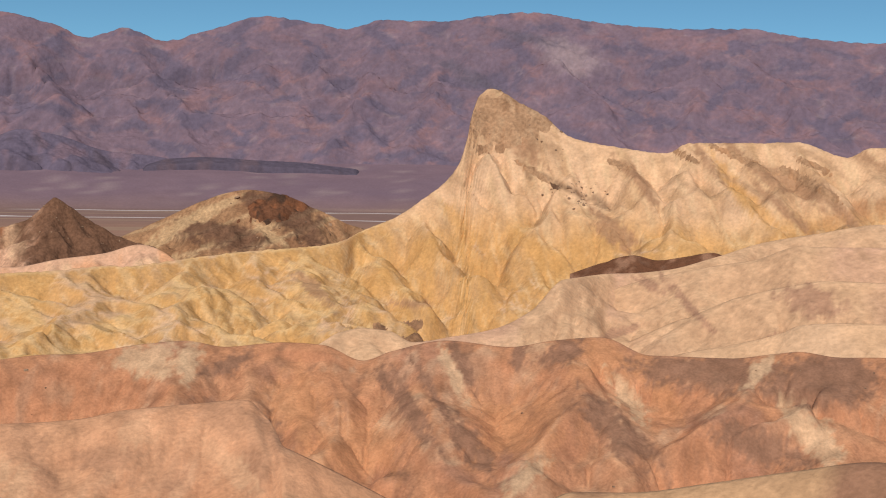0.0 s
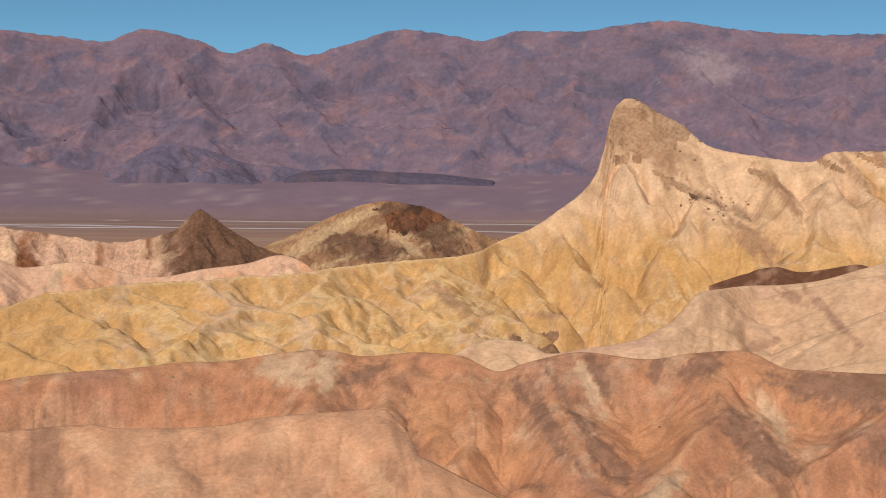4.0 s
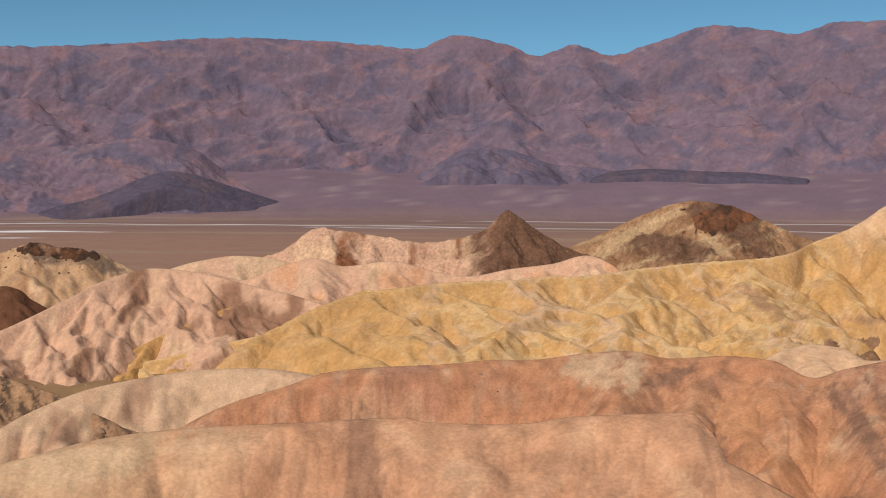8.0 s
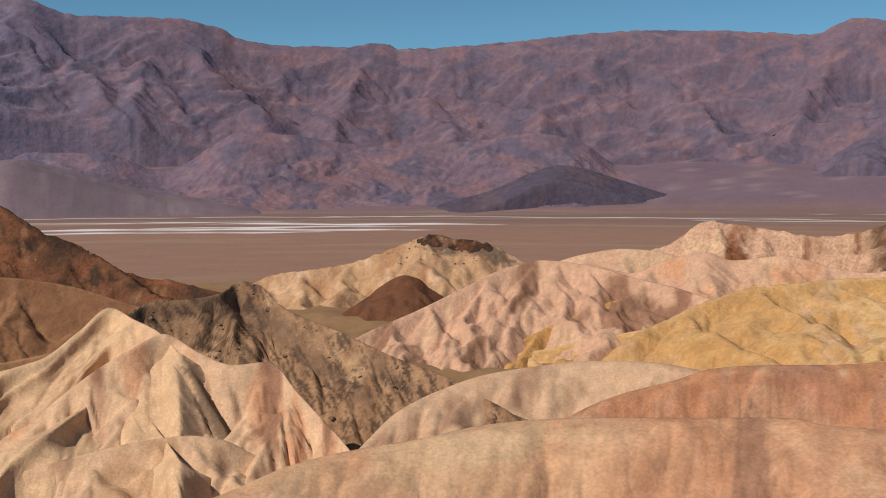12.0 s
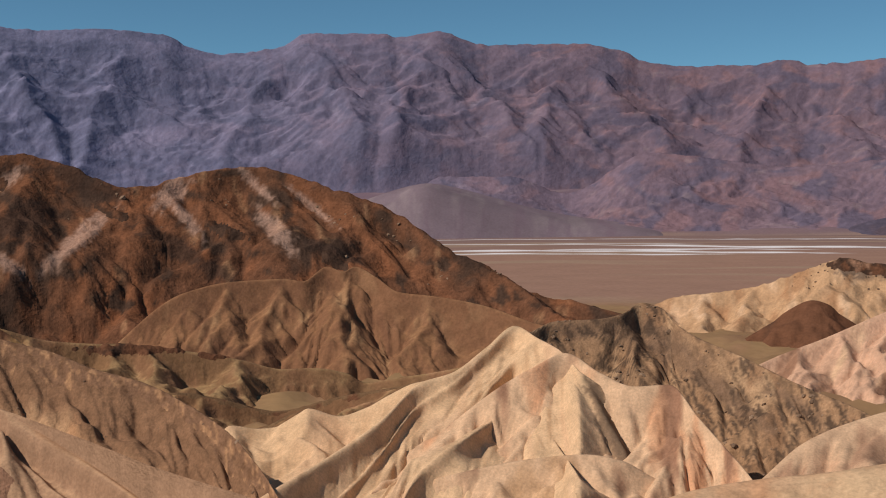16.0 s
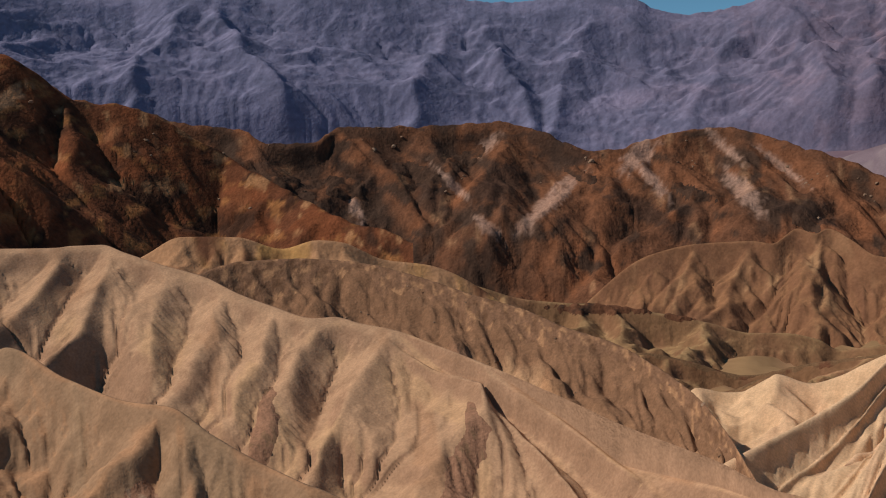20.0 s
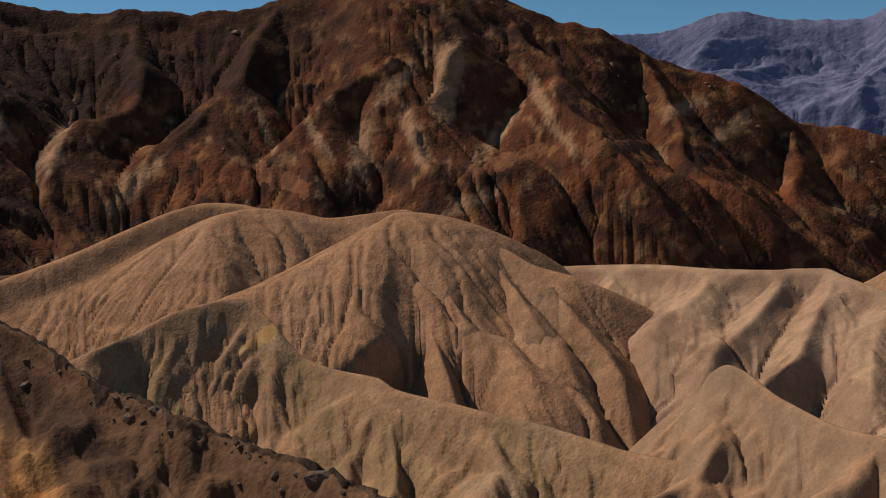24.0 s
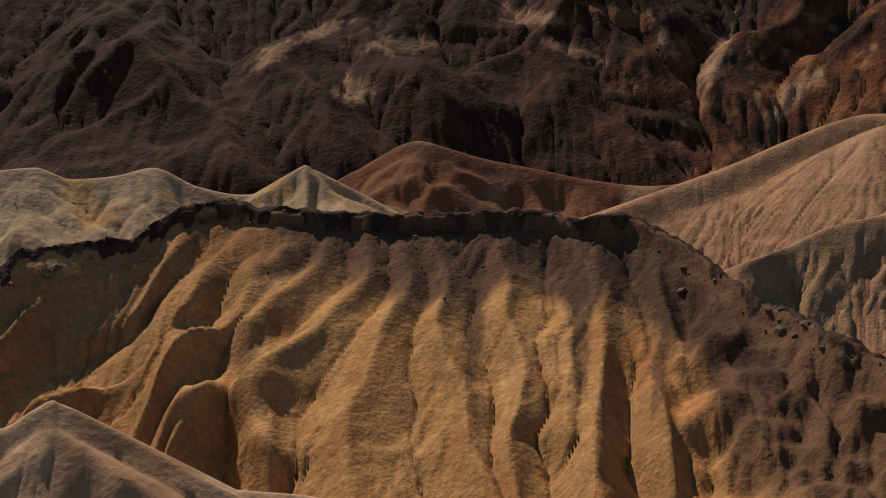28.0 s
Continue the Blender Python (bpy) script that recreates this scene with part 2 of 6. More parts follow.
RUST_HILL = [(104.67, 400, 88.9), (108.38, 400, 85.8), (110.91, 400, 84.3), (113.48, 400, 86.4), (116.07, 400, 90.4), (118.68, 400, 94.5), (119.98, 400, 97.4), (121.54, 400, 100.4), (123.66, 400, 94.4), (125.25, 400, 87.3), (127.37, 400, 79.5)]
RANGE_NORTH = [(-42.98, 4650, 582.3), (-39.98, 4650, 601.1), (-36.96, 4650, 621.2), (-34.03, 4650, 660.6), (-31.29, 4650, 662.2), (-27.47, 4650, 687.3), (-24.1, 4650, 723.2), (-22.29, 4650, 708.9), (-20.21, 4650, 685.2), (-17.61, 4650, 684.8), (-15.8, 4650, 647.4), (-14.5, 4650, 665.2), (-12.19, 4650, 685.9), (-9.91, 4650, 635.4), (-7.55, 4650, 582.2), (-6.07, 4650, 621.7), (-4.25, 4650, 582.2), (-3.07, 4650, 619.6), (-0.4, 4650, 657.8), (1.23, 4650, 607.5), (3.94, 4650, 624.8), (6.34, 4650, 633.6), (8.68, 4650, 639.2), (11.16, 4650, 631.8), (15.59, 4650, 598.6), (19.87, 4650, 581.5), (20.76, 4650, 603.6), (22.3, 4650, 589.4)]
RANGE_SOUTH = [(24.82, 4650, 589.9), (27.29, 4650, 618), (28.03, 4650, 652.1), (30.51, 4650, 686.9), (34.27, 4650, 686.6), (36.58, 4650, 739.3), (38.36, 4650, 720.7), (39.12, 4650, 732.1), (42.6, 4650, 734), (43.83, 4650, 682.5), (46.71, 4650, 655.6), (48.1, 4650, 685.6), (48.94, 4650, 721.3), (52, 4650, 738.9), (54.59, 4650, 728.3), (58.48, 4650, 767.3), (61.71, 4650, 823.2), (64.02, 4650, 826.6), (65.59, 4650, 782.1), (68.44, 4650, 816.4), (70.01, 4650, 816.5), (71.6, 4650, 761.3), (74.72, 4650, 775.7), (77.29, 4650, 816.8), (80.63, 4650, 752.5), (82.64, 4650, 753), (86.09, 4650, 731.8), (89.63, 4650, 748.7)]
SHADOW_HILL = [(5.5, 3600, 6), (6.5, 3600, 27), (7.5, 3600, 47), (8.51, 3600, 67), (9.5, 3595, 87), (10.43, 3590, 105.6), (11.47, 3585, 125.5), (12.5, 3580, 133.8), (13.78, 3560, 113.7), (15.06, 3529, 77.2), (16.33, 3490, 51.3), (17.34, 3459, 37.8), (18.34, 3430, 18.6), (19.0, 3410, -4)]
DARK_LENS = [(-17.3, 4010, 108), (-16.73, 4010, 120.3), (-15.29, 4010, 131.5), (-13.73, 4010, 142.0), (-11.67, 4010, 146.2), (-9.63, 4010, 152.5), (-7.86, 4010, 144.8), (-6.67, 4010, 109.1), (-6.1, 4010, 104)]
FOOT_BUTTE = [(-9, 4050, 87.7), (-7.78, 4050, 147.6), (-5.17, 4050, 166.8), (-3.1, 4050, 212), (-1.57, 4050, 228.2), (-0.55, 4050, 203.1), (0.71, 4050, 132.5), (2.22, 4050, 65.5)]
FOOTHILLS_SOUTH = [(10.11, 3750, 140.5), (11.42, 3750, 200.6), (13.77, 3750, 235), (15.34, 3750, 218), (17.43, 3750, 206.1), (20.55, 3750, 192.2), (23.61, 3750, 217), (26.86, 3750, 240.8), (30.7, 3750, 123.2), (33.31, 3750, 175.6), (36.41, 3750, 176.7)]
GRAVEL_FAN = [(24.8, 3560, -8), (25.6, 3560, 8), (26.45, 3560, 26.7), (30.36, 3560, 56.5), (33.5, 3560, 100.6), (35.86, 3560, 137.9), (37.16, 3560, 154.7), (39.26, 3560, 98.8), (41.6, 3560, 40.3), (42.8, 3560, 8)]
# spurs that stand out: bearing and angle above the horizon in degrees, from the crest down
RANGE_SPURS_A = (((-6.11, 6.43), (-4.4, 4.92), (-2.72, 3.62)), ((-6.15, 6.43), (-7.35, 4.79), (-8.35, 3.3)), ((-12.12, 7.17), (-10.1, 5.51), (-8.35, 4.32)), ((-12.22, 7.18), (-14.2, 5.26), (-15.77, 3.75)), ((-18.84, 7.2), (-17.57, 5.59), (-16.29, 4.02)), ((-23.78, 7.53), (-21.73, 5.92), (-20.2, 4.36)), ((-23.94, 7.53), (-25.9, 5.46), (-27.74, 3.68)), ((-33.21, 6.84), (-32.02, 4.97)), ((-33.36, 6.84), (-35.72, 4.71)))
RANGE_SPURS_B = (((9.98, 6.88), (11.44, 4.88), (13.25, 3.06)), ((9.62, 6.89), (7.81, 4.9), (6.25, 3.36)), ((20.92, 6.07), (21.9, 4.44), (22.88, 2.7)), ((20.68, 6.08), (19.01, 4.26), (17.55, 2.51)), ((-0.42, 6.81), (1.03, 5.16)), ((-0.58, 6.81), (-2.08, 5.14), (-3.12, 3.59)))
RANGE_SPURS_C = (((42.55, 7.78), (44.55, 6.04), (45.84, 4.25)), ((42.4, 7.78), (41.25, 5.56), (40.25, 3.76)), ((36.82, 7.81), (37.89, 5.82), (38.43, 3.75)), ((36.56, 7.81), (34.5, 5.54), (32.94, 3.72)), ((30.3, 7.17), (31.36, 5.51), (31.9, 3.45)), ((30.04, 7.16), (28.23, 5.21), (26.69, 3.38)), ((49.94, 7.62), (51.65, 5.67)))
RANGE_SPURS_D = (((77.4, 8.61), (78.98, 6.62), (80.03, 5.12)), ((68.68, 8.64), (70.3, 6.77), (71.92, 5.01)), ((68.42, 8.63), (66.66, 6.42), (65.15, 4.57)), ((56.53, 8.17), (57.85, 6.1), (58.92, 4.36)), ((56.28, 8.16), (54.82, 5.7)))
BEACON_RIBS = (((-21.06, 0.08), (-22.92, -1.54), (-24.39, -2.83), (-25.85, -3.84)), ((-22.6, 1.49), (-23.68, -0.27), (-24.46, -2.22)), ((-26.34, -0.09), (-25.53, -1.15), (-24.9, -2.08)), ((-28.57, 1.42), (-29.64, -0.37), (-30.7, -1.82), (-31.75, -3.21)), ((-28.08, -1.7), (-26.87, -2.88), (-25.85, -3.79)), ((-32.12, 1.62), (-33.42, -0.1), (-34.49, -1.15), (-35.57, -1.93)), ((-34.23, 1.64), (-35.87, -0.0), (-37.79, -0.97), (-38.93, -1.79)), ((-36.3, 1.76), (-37.85, -0.02), (-39.16, -1.53)), ((-31.82, 1.46), (-31.72, -0.13), (-31.26, -1.94)), ((-26.53, 0.56), (-27.33, -0.6)), ((-18.98, -1.35), (-20.32, -2.69), (-21.66, -4.25), (-22.74, -5.27)), ((-16.38, -2.89), (-17.98, -4.31), (-19.58, -5.6)))
ROSE_RIBS = (((-19.35, -7.83), (-19.79, -10.55), (-20.76, -12.59), (-21.86, -14.65)), ((-16.99, -8.77), (-16.49, -11.1), (-15.73, -13.15), (-14.96, -14.71)), ((-13.83, -8.52), (-13.86, -11.1), (-13.36, -13.14)), ((-26.98, -7.25), (-27.58, -8.53), (-27.05, -10.25), (-25.51, -11.74), (-24.22, -13.27), (-23.19, -14.62)), ((-27.93, -8.9), (-29.41, -10.82), (-30.43, -12.29)), ((-35.99, -7.43), (-34.57, -9.22), (-33.22, -10.31), (-31.73, -11.4)), ((-38.54, -7.73), (-37.17, -9.71), (-34.74, -10.72), (-32.5, -11.51), (-30.23, -12.55), (-29.74, -13.53)), ((-37.17, -9.71), (-38.18, -10.97), (-39.08, -12.84)), ((-8.66, -7.6), (-8.42, -9.0), (-7.67, -10.51)), ((-11.49, -8.0), (-11.63, -10.06)))
SWELL_RIBS = (((-3.93, -10.97), (-4.92, -12.79), (-4.68, -14.43)), ((-7.92, -10.56), (-8.82, -12.55), (-8.96, -14.3)), ((-11.25, -10.26), (-11.52, -12.1), (-12.06, -14.13)), ((-1.76, -10.84), (-1.52, -12.27), (-0.8, -13.91)))
BROWN_RIBS = (((50.61, 0.66), (51.69, -0.7), (52.91, -2.5), (53.87, -4.3)), ((50.61, 0.66), (48.82, -0.89), (46.75, -2.38), (44.93, -3.6)), ((51.1, -0.19), (51.33, -1.75), (50.71, -3.34), (50.22, -4.53)), ((47.85, 1.52), (47.1, -0.54), (45.43, -2.15), (43.61, -3.23)), ((44.44, 1.55), (42.78, -0.63), (40.98, -2.23), (39.69, -3.3)), ((41.2, 0.38), (39.41, -1.74), (37.12, -3.59), (35.86, -4.64)), ((37.1, -1.52), (35.33, -3.35), (33.84, -4.9)), ((54.46, 2.09), (55.54, 0.43), (56.48, -1.23), (57.16, -2.38)), ((62.48, 2.07), (60.59, 0.02), (59.16, -1.81), (58.07, -3.13)), ((66.3, 1.38), (64.5, -0.64), (62.65, -2.71)), ((59.03, 2.16), (57.96, 0.22), (56.89, -1.87)), ((49.82, 0.83), (48.28, -0.51)))
BROWN_RIBS_B = (((75.32, 3.53), (77.18, 1.26), (79.02, -0.74)), ((75.32, 3.53), (73.6, 1.17), (72.12, -0.96)), ((70.43, 3.03), (68.67, 0.77), (67.17, -1.64)), ((66.8, 2.02), (65.28, -0.12), (64.02, -1.99)))
CONE_RIBS = (((40.47, -3.18), (42.07, -5.36), (43.42, -6.91)), ((40.47, -3.18), (38.42, -4.62), (36.9, -6.44)), ((40.73, -3.28), (41.02, -5.11), (40.79, -7.07)), ((43.75, -3.49), (44.69, -4.79), (45.52, -6.35)), ((46.25, -3.45), (47.06, -4.74)))
PYRAMID_RIBS = (((33.09, -5.8), (35.12, -7.72), (37.45, -9.79), (39.57, -12.61)), ((30.88, -6.92), (33.12, -9.23), (35.16, -11.54), (36.72, -13.58)), ((29.91, -7.41), (28.95, -9.63), (28.0, -11.32)), ((32.23, -6.43), (34.38, -8.99), (36.43, -10.8), (38.27, -12.6)), ((30.39, -7.17), (31.63, -9.45), (33.4, -12.25)), ((27.99, -8.37), (27.75, -10.08), (27.4, -12.02)))
TAN_RIBS = (((60.28, -7.18), (61.85, -9.1), (63.36, -11.4), (64.56, -13.67)), ((63.23, -6.6), (64.59, -8.26), (65.98, -10.56), (67.23, -12.2)), ((65.66, -5.88), (66.3, -7.96), (67.13, -9.23), (68.65, -10.99)), ((68.0, -4.82), (68.64, -6.84), (70.16, -8.87), (71.25, -9.86)), ((72.97, -2.89), (73.82, -5.08), (74.66, -6.6), (75.85, -7.57)), ((70.13, -3.96), (71.11, -5.71), (71.83, -7.76)), ((75.29, -2.89), (76.4, -4.97), (77.73, -6.45)), ((59.97, -7.26), (57.93, -9.15), (55.66, -11.18), (54.53, -12.3)), ((53.09, -9.4), (51.87, -11.14), (50.66, -12.59), (49.7, -13.78)), ((56.12, -8.64), (56.16, -10.68), (57.48, -12.21), (58.82, -13.72)), ((78.84, -2.67), (79.66, -4.3), (80.7, -5.52)), ((83.02, -2.49), (83.57, -4.1), (84.83, -5.53)))
MOUND_RIBS = (((92.44, 0.28), (91.06, -2.2), (89.63, -4.78), (87.95, -7.32)), ((88.67, -1.56), (86.45, -4.27), (85.0, -7.27), (83.32, -9.7)), ((86.21, -2.37), (84.28, -4.76), (82.38, -7.7)), ((95.01, -0.07), (92.97, -2.7), (91.46, -4.78)))
CAPPED_RIBS_A = (((134.29, -3.98), (137.31, -5.61), (140.49, -7.17)), ((131.25, -3.58), (133.89, -6.3), (136.17, -7.32), (138.41, -8.31), (140.62, -9.62)), ((129.46, -3.64), (132.41, -7.14), (134.72, -8.29), (137.53, -10.17)), ((127.91, -3.69), (129.86, -7.39), (132.48, -8.81), (135.06, -10.3), (136.87, -11.67)), ((126.36, -4.0), (128.62, -8.87), (130.22, -10.09), (132.09, -11.77), (134.46, -13.61)), ((124.27, -4.06), (125.45, -8.22), (127.34, -9.71), (128.7, -11.19), (129.68, -12.93)))
CAPPED_RIBS_B = (((122.3, -4.12), (123.08, -8.56), (124.19, -10.35), (125.25, -12.12), (125.09, -13.67)), ((120.06, -4.17), (120.68, -8.1), (121.41, -10.43), (120.68, -13.3), (119.27, -15.88)), ((116.91, -4.24), (117.11, -8.17), (118.13, -12.83), (118.05, -15.65)), ((113.52, -4.55), (113.1, -9.24), (113.08, -11.83), (112.72, -14.38)), ((111.45, -5.1), (110.33, -9.24), (109.58, -12.3), (108.82, -14.81)), ((109.41, -5.89), (107.27, -9.21), (106.4, -11.73), (105.03, -15.65)))
DARK_RIBS = (((74.92, 3.71), (76.46, 2.08), (77.98, 0.42), (79.77, -0.83)), ((74.92, 3.71), (73.8, 0.86), (72.75, -1.55)), ((87.17, 9.11), (85.8, 6.38), (84.25, 3.49), (82.65, 2.09)), ((89.93, 8.29), (90.74, 5.23), (91.08, 2.11)), ((94.21, 4.65), (95.01, 2.06)), ((84.6, 1.89), (86.2, 0.1), (87.53, -1.18)), ((97.71, 9.8), (99.84, 6.65), (102.22, 3.35), (104.27, 1.47)), ((104.04, 9.26), (105.89, 4.9), (107.92, 1.66)), ((81.4, 7.11), (80.17, 4.89), (79.19, 2.81)), ((92.57, 7.59), (95.25, 4.8), (96.35, 2.48)))
# beds and patches of other rock: bearing, angle above the horizon, half length and half width in degrees, dip
ROSE_BROWN = ((-32.92, -8.55, 3.28, 0.91, 0), (-38.33, -8.49, 2.27, 1.06, 0), (-28.64, -11.31, 2.4, 0.71, -42), (-21.48, -8.57, 1.26, 0.33, -62), (-19.0, -10.56, 2.4, 0.5, -56), (-20.05, -9.77, 2.02, 0.25, -58), (-24.11, -8.12, 0.81, 0.33, 80), (-35.02, -11.7, 2.27, 0.71, -15), (-37.15, -9.31, 1.77, 0.56, 10), (-10.74, -11.2, 1.89, 0.71, -20), (-12.18, -12.87, 1.51, 0.86, 75), (-7.43, -13.38, 1.14, 1.06, 0), (-10.59, -8.77, 1.14, 0.38, 20), (-26.21, -7.93, 1.06, 0.56, 30), (-21.95, -12.31, 1.51, 0.56, -52))
ROSE_CREAM = ((-29.25, -9.88, 1.26, 0.4, -50), (-35.16, -8.31, 1.06, 0.35, 55), (-37.58, -11.14, 1.82, 0.66, -48), (-24.5, -13.77, 1.14, 0.45, 35), (-21.09, -9.1, 1.39, 0.28, -65), (-10.75, -13.22, 1.56, 0.56, -45), (-6.66, -11.61, 0.88, 0.66, 0), (-7.15, -8.47, 1.51, 0.71, 0), (-8.92, -8.49, 1.01, 0.5, 80))
ROSE_ORANGE = ((-28.3, -8.24, 1.51, 1.01, 0), (-24.18, -11.48, 1.89, 1.51, 0), (-16.51, -12.64, 2.02, 1.51, 0), (-13.85, -10.59, 1.51, 1.51, 0), (-30.65, -9.43, 1.77, 0.61, -60))
SWELL_BROWN = ((3.38, -12.4, 2.02, 0.45, -75), (-1.69, -12.11, 1.01, 0.71, 0), (1.18, -13.21, 1.51, 0.45, -50), (-5.14, -12.76, 1.26, 0.56, 0), (-2.76, -13.77, 1.26, 0.35, -60))
SWELL_CREAM = ((-0.52, -13.12, 0.76, 0.56, 60), (1.96, -11.68, 1.51, 0.4, -25), (10.48, -11.86, 1.77, 0.66, 0), (-1.44, -13.89, 1.01, 0.5, 70), (16.08, -12.45, 3.03, 0.76, 10))
BEACON_BROWN = ((-32.44, 1.04, 1.14, 0.18, -52), (-34.63, 0.69, 1.89, 0.23, -40), (-36.61, -0.16, 2.02, 0.33, -28), (-38.31, -1.0, 1.51, 0.23, -52), (-29.64, -0.17, 1.26, 0.23, -52), (-28.85, 0.6, 0.76, 0.2, -40), (-28.41, -2.32, 1.21, 0.5, -45), (-35.91, -1.11, 2.02, 0.2, -40), (-22.32, 2.71, 1.14, 0.35, -70), (-23.9, 1.82, 1.51, 0.4, -50), (-14.45, -5.13, 1.26, 0.33, -42), (-19.05, -5.87, 1.01, 0.18, 0), (-39.65, 1.0, 1.26, 0.23, -30))
BEACON_GOLD = ((-24.79, -3.26, 1.51, 0.4, -35), (-22.72, -4.49, 1.51, 0.5, -30), (-34.56, -0.97, 1.51, 0.33, -42), (-33.66, 0.04, 1.51, 0.23, -52), (-19.54, -3.5, 1.01, 0.61, 50), (-17.72, -4.84, 1.01, 0.5, 40), (-11.2, -4.89, 1.26, 0.4, -35), (-21.36, -2.15, 1.26, 0.3, -45))
BEACON_DARK = ((-26.29, -0.41, 2.02, 0.13, -27), (-24.41, 0.21, 0.3, 0.15, -60), (-27.73, -0.93, 0.66, 0.15, -30))
BUFF_BROWN = ((-37.26, -5.18, 1.26, 0.66, -10), (-35.86, -7.01, 0.61, 0.3, 0), (-30.01, -4.69, 0.76, 0.2, -30), (-28.79, -6.93, 1.01, 0.2, 20), (-31.82, -5.53, 1.51, 0.2, -45), (-24.19, -5.5, 0.5, 0.13, 0))
DOME_DARK = ((-10.49, -2.82, 2.02, 0.66, -10), (-13.62, -1.9, 1.82, 0.81, -35), (-12.17, -1.09, 1.26, 0.33, 0), (-3.42, -2.37, 1.51, 0.66, -38))
DOME_TAN = ((-9.49, -1.82, 1.51, 0.28, 25), (-12.56, -2.79, 1.01, 0.2, -35), (-7.76, -2.86, 1.26, 0.28, 35))
TOPPED_DARK = ((17.86, -3.15, 1.14, 0.33, -10), (15.73, -3.51, 1.21, 0.35, -25))
STONY_DARK = ((27.78, -6.0, 3.03, 0.61, -15), (25.18, -7.54, 3.03, 0.5, -38), (22.88, -9.3, 2.02, 0.45, -38), (30.4, -6.0, 1.01, 0.35, -10), (20.35, -9.24, 1.77, 0.35, -35))
PYRAMID_DARK = ((28.55, -10.6, 2.3, 0.55, -62), (28.2, -11.67, 1.89, 0.5, -62), (29.24, -9.12, 1.01, 0.2, -60))
BROWN_PALE = ((53.02, -1.58, 1.97, 0.33, 42), (48.78, 0.55, 1.06, 0.45, 45), (48.16, -0.65, 1.01, 0.25, -55), (44.1, -1.26, 1.14, 0.38, -52), (44.98, 0.86, 1.01, 0.2, -45), (55.88, -2.55, 0.71, 0.25, -45), (61.99, -1.34, 1.01, 0.23, -70), (55.77, 1.21, 0.76, 0.23, 40), (57.35, -0.57, 1.06, 0.18, -45), (42.51, -0.11, 1.26, 0.15, -40))
BROWN_BLACK = ((52.43, 0.88, 1.89, 0.66, -20), (56.02, 1.52, 1.51, 0.3, 0), (55.31, -0.62, 1.39, 0.86, 30), (58.23, -0.29, 1.06, 0.76, 0), (48.06, -2.35, 2.65, 0.45, -30), (44.88, -0.72, 0.61, 0.25, -50), (41.76, -2.22, 1.64, 0.3, -20), (62.06, 0.05, 1.51, 0.35, -40), (64.28, -1.15, 2.27, 0.35, -45), (36.34, -2.05, 1.77, 0.23, -38), (55.65, -3.46, 1.01, 0.35, 70))
BROWN_RUST = ((50.4, -1.25, 1.89, 1.39, 0), (46.44, -0.29, 1.51, 0.86, -50), (40.7, -0.93, 2.52, 0.56, -38), (38.14, -2.93, 3.03, 0.4, -38), (54.5, 0.92, 1.01, 1.01, 0), (60.31, 1.03, 1.51, 0.4, -30))
DARK_TAN = ((94.26, 2.96, 1.51, 0.5, 75), (90.25, 6.25, 1.89, 0.71, 80), (91.75, 3.69, 1.51, 0.45, -70), (85.83, 5.09, 1.64, 0.28, -65), (77.18, 3.7, 1.16, 0.33, 35), (96.32, 3.78, 1.39, 0.2, -60), (98.64, 4.08, 1.51, 0.18, -70), (104.52, 1.6, 1.56, 0.33, 45), (107.88, 3.16, 1.26, 0.3, 70), (89.33, 0.49, 1.46, 0.3, 25), (87.95, 3.6, 1.51, 0.3, 50), (92.61, 6.04, 1.51, 0.35, 45), (79.41, 4.61, 1.01, 0.35, 20), (84.83, 3.25, 1.26, 0.2, -50))
DARK_TAN_FAR = ((116.22, 5.59, 1.64, 0.3, -10), (122.21, 4.47, 1.31, 0.38, 0), (128.16, 4.06, 1.01, 0.33, 30), (124.34, 2.45, 0.86, 0.56, 0), (108.1, 3.29, 1.56, 0.28, 60), (104.67, 1.79, 1.41, 0.35, 40), (110.35, 4.63, 1.26, 0.23, -55), (114.43, 4.01, 1.51, 0.2, -20), (126.07, 5.04, 1.51, 0.2, 20))
DARK_RUST = ((85.41, 0.4, 2.4, 0.56, 35), (76.49, 0.43, 1.56, 0.96, 30), (80.74, 1.7, 1.51, 0.25, 10), (82.77, 2.41, 1.51, 0.25, -20), (101.77, 1.55, 2.02, 0.5, 20), (78.37, 6.59, 2.27, 0.5, -25))
DARK_BLACK = ((88.77, 2.05, 1.41, 0.71, 0), (94.31, 0.87, 1.82, 0.4, 20), (105.35, 6.64, 3.15, 1.39, 0), (99.59, 6.65, 1.89, 1.46, 0), (82.19, 5.74, 1.26, 0.96, 60), (78.96, 2.03, 1.89, 0.35, 35), (87.32, 8.22, 1.51, 0.35, -30), (102.2, 4.12, 1.51, 0.66, 40), (108.76, 5.39, 1.51, 1.51, 0))
TAN_BROWN = ((64.5, -9.7, 1.51, 0.38, 70), (69.51, -9.15, 1.01, 0.56, 40), (80.44, -5.28, 2.4, 0.66, -25), (63.33, -5.42, 2.27, 0.76, -10), (71.61, -9.07, 1.26, 0.25, 70), (75.98, -7.57, 1.01, 0.25, 30))
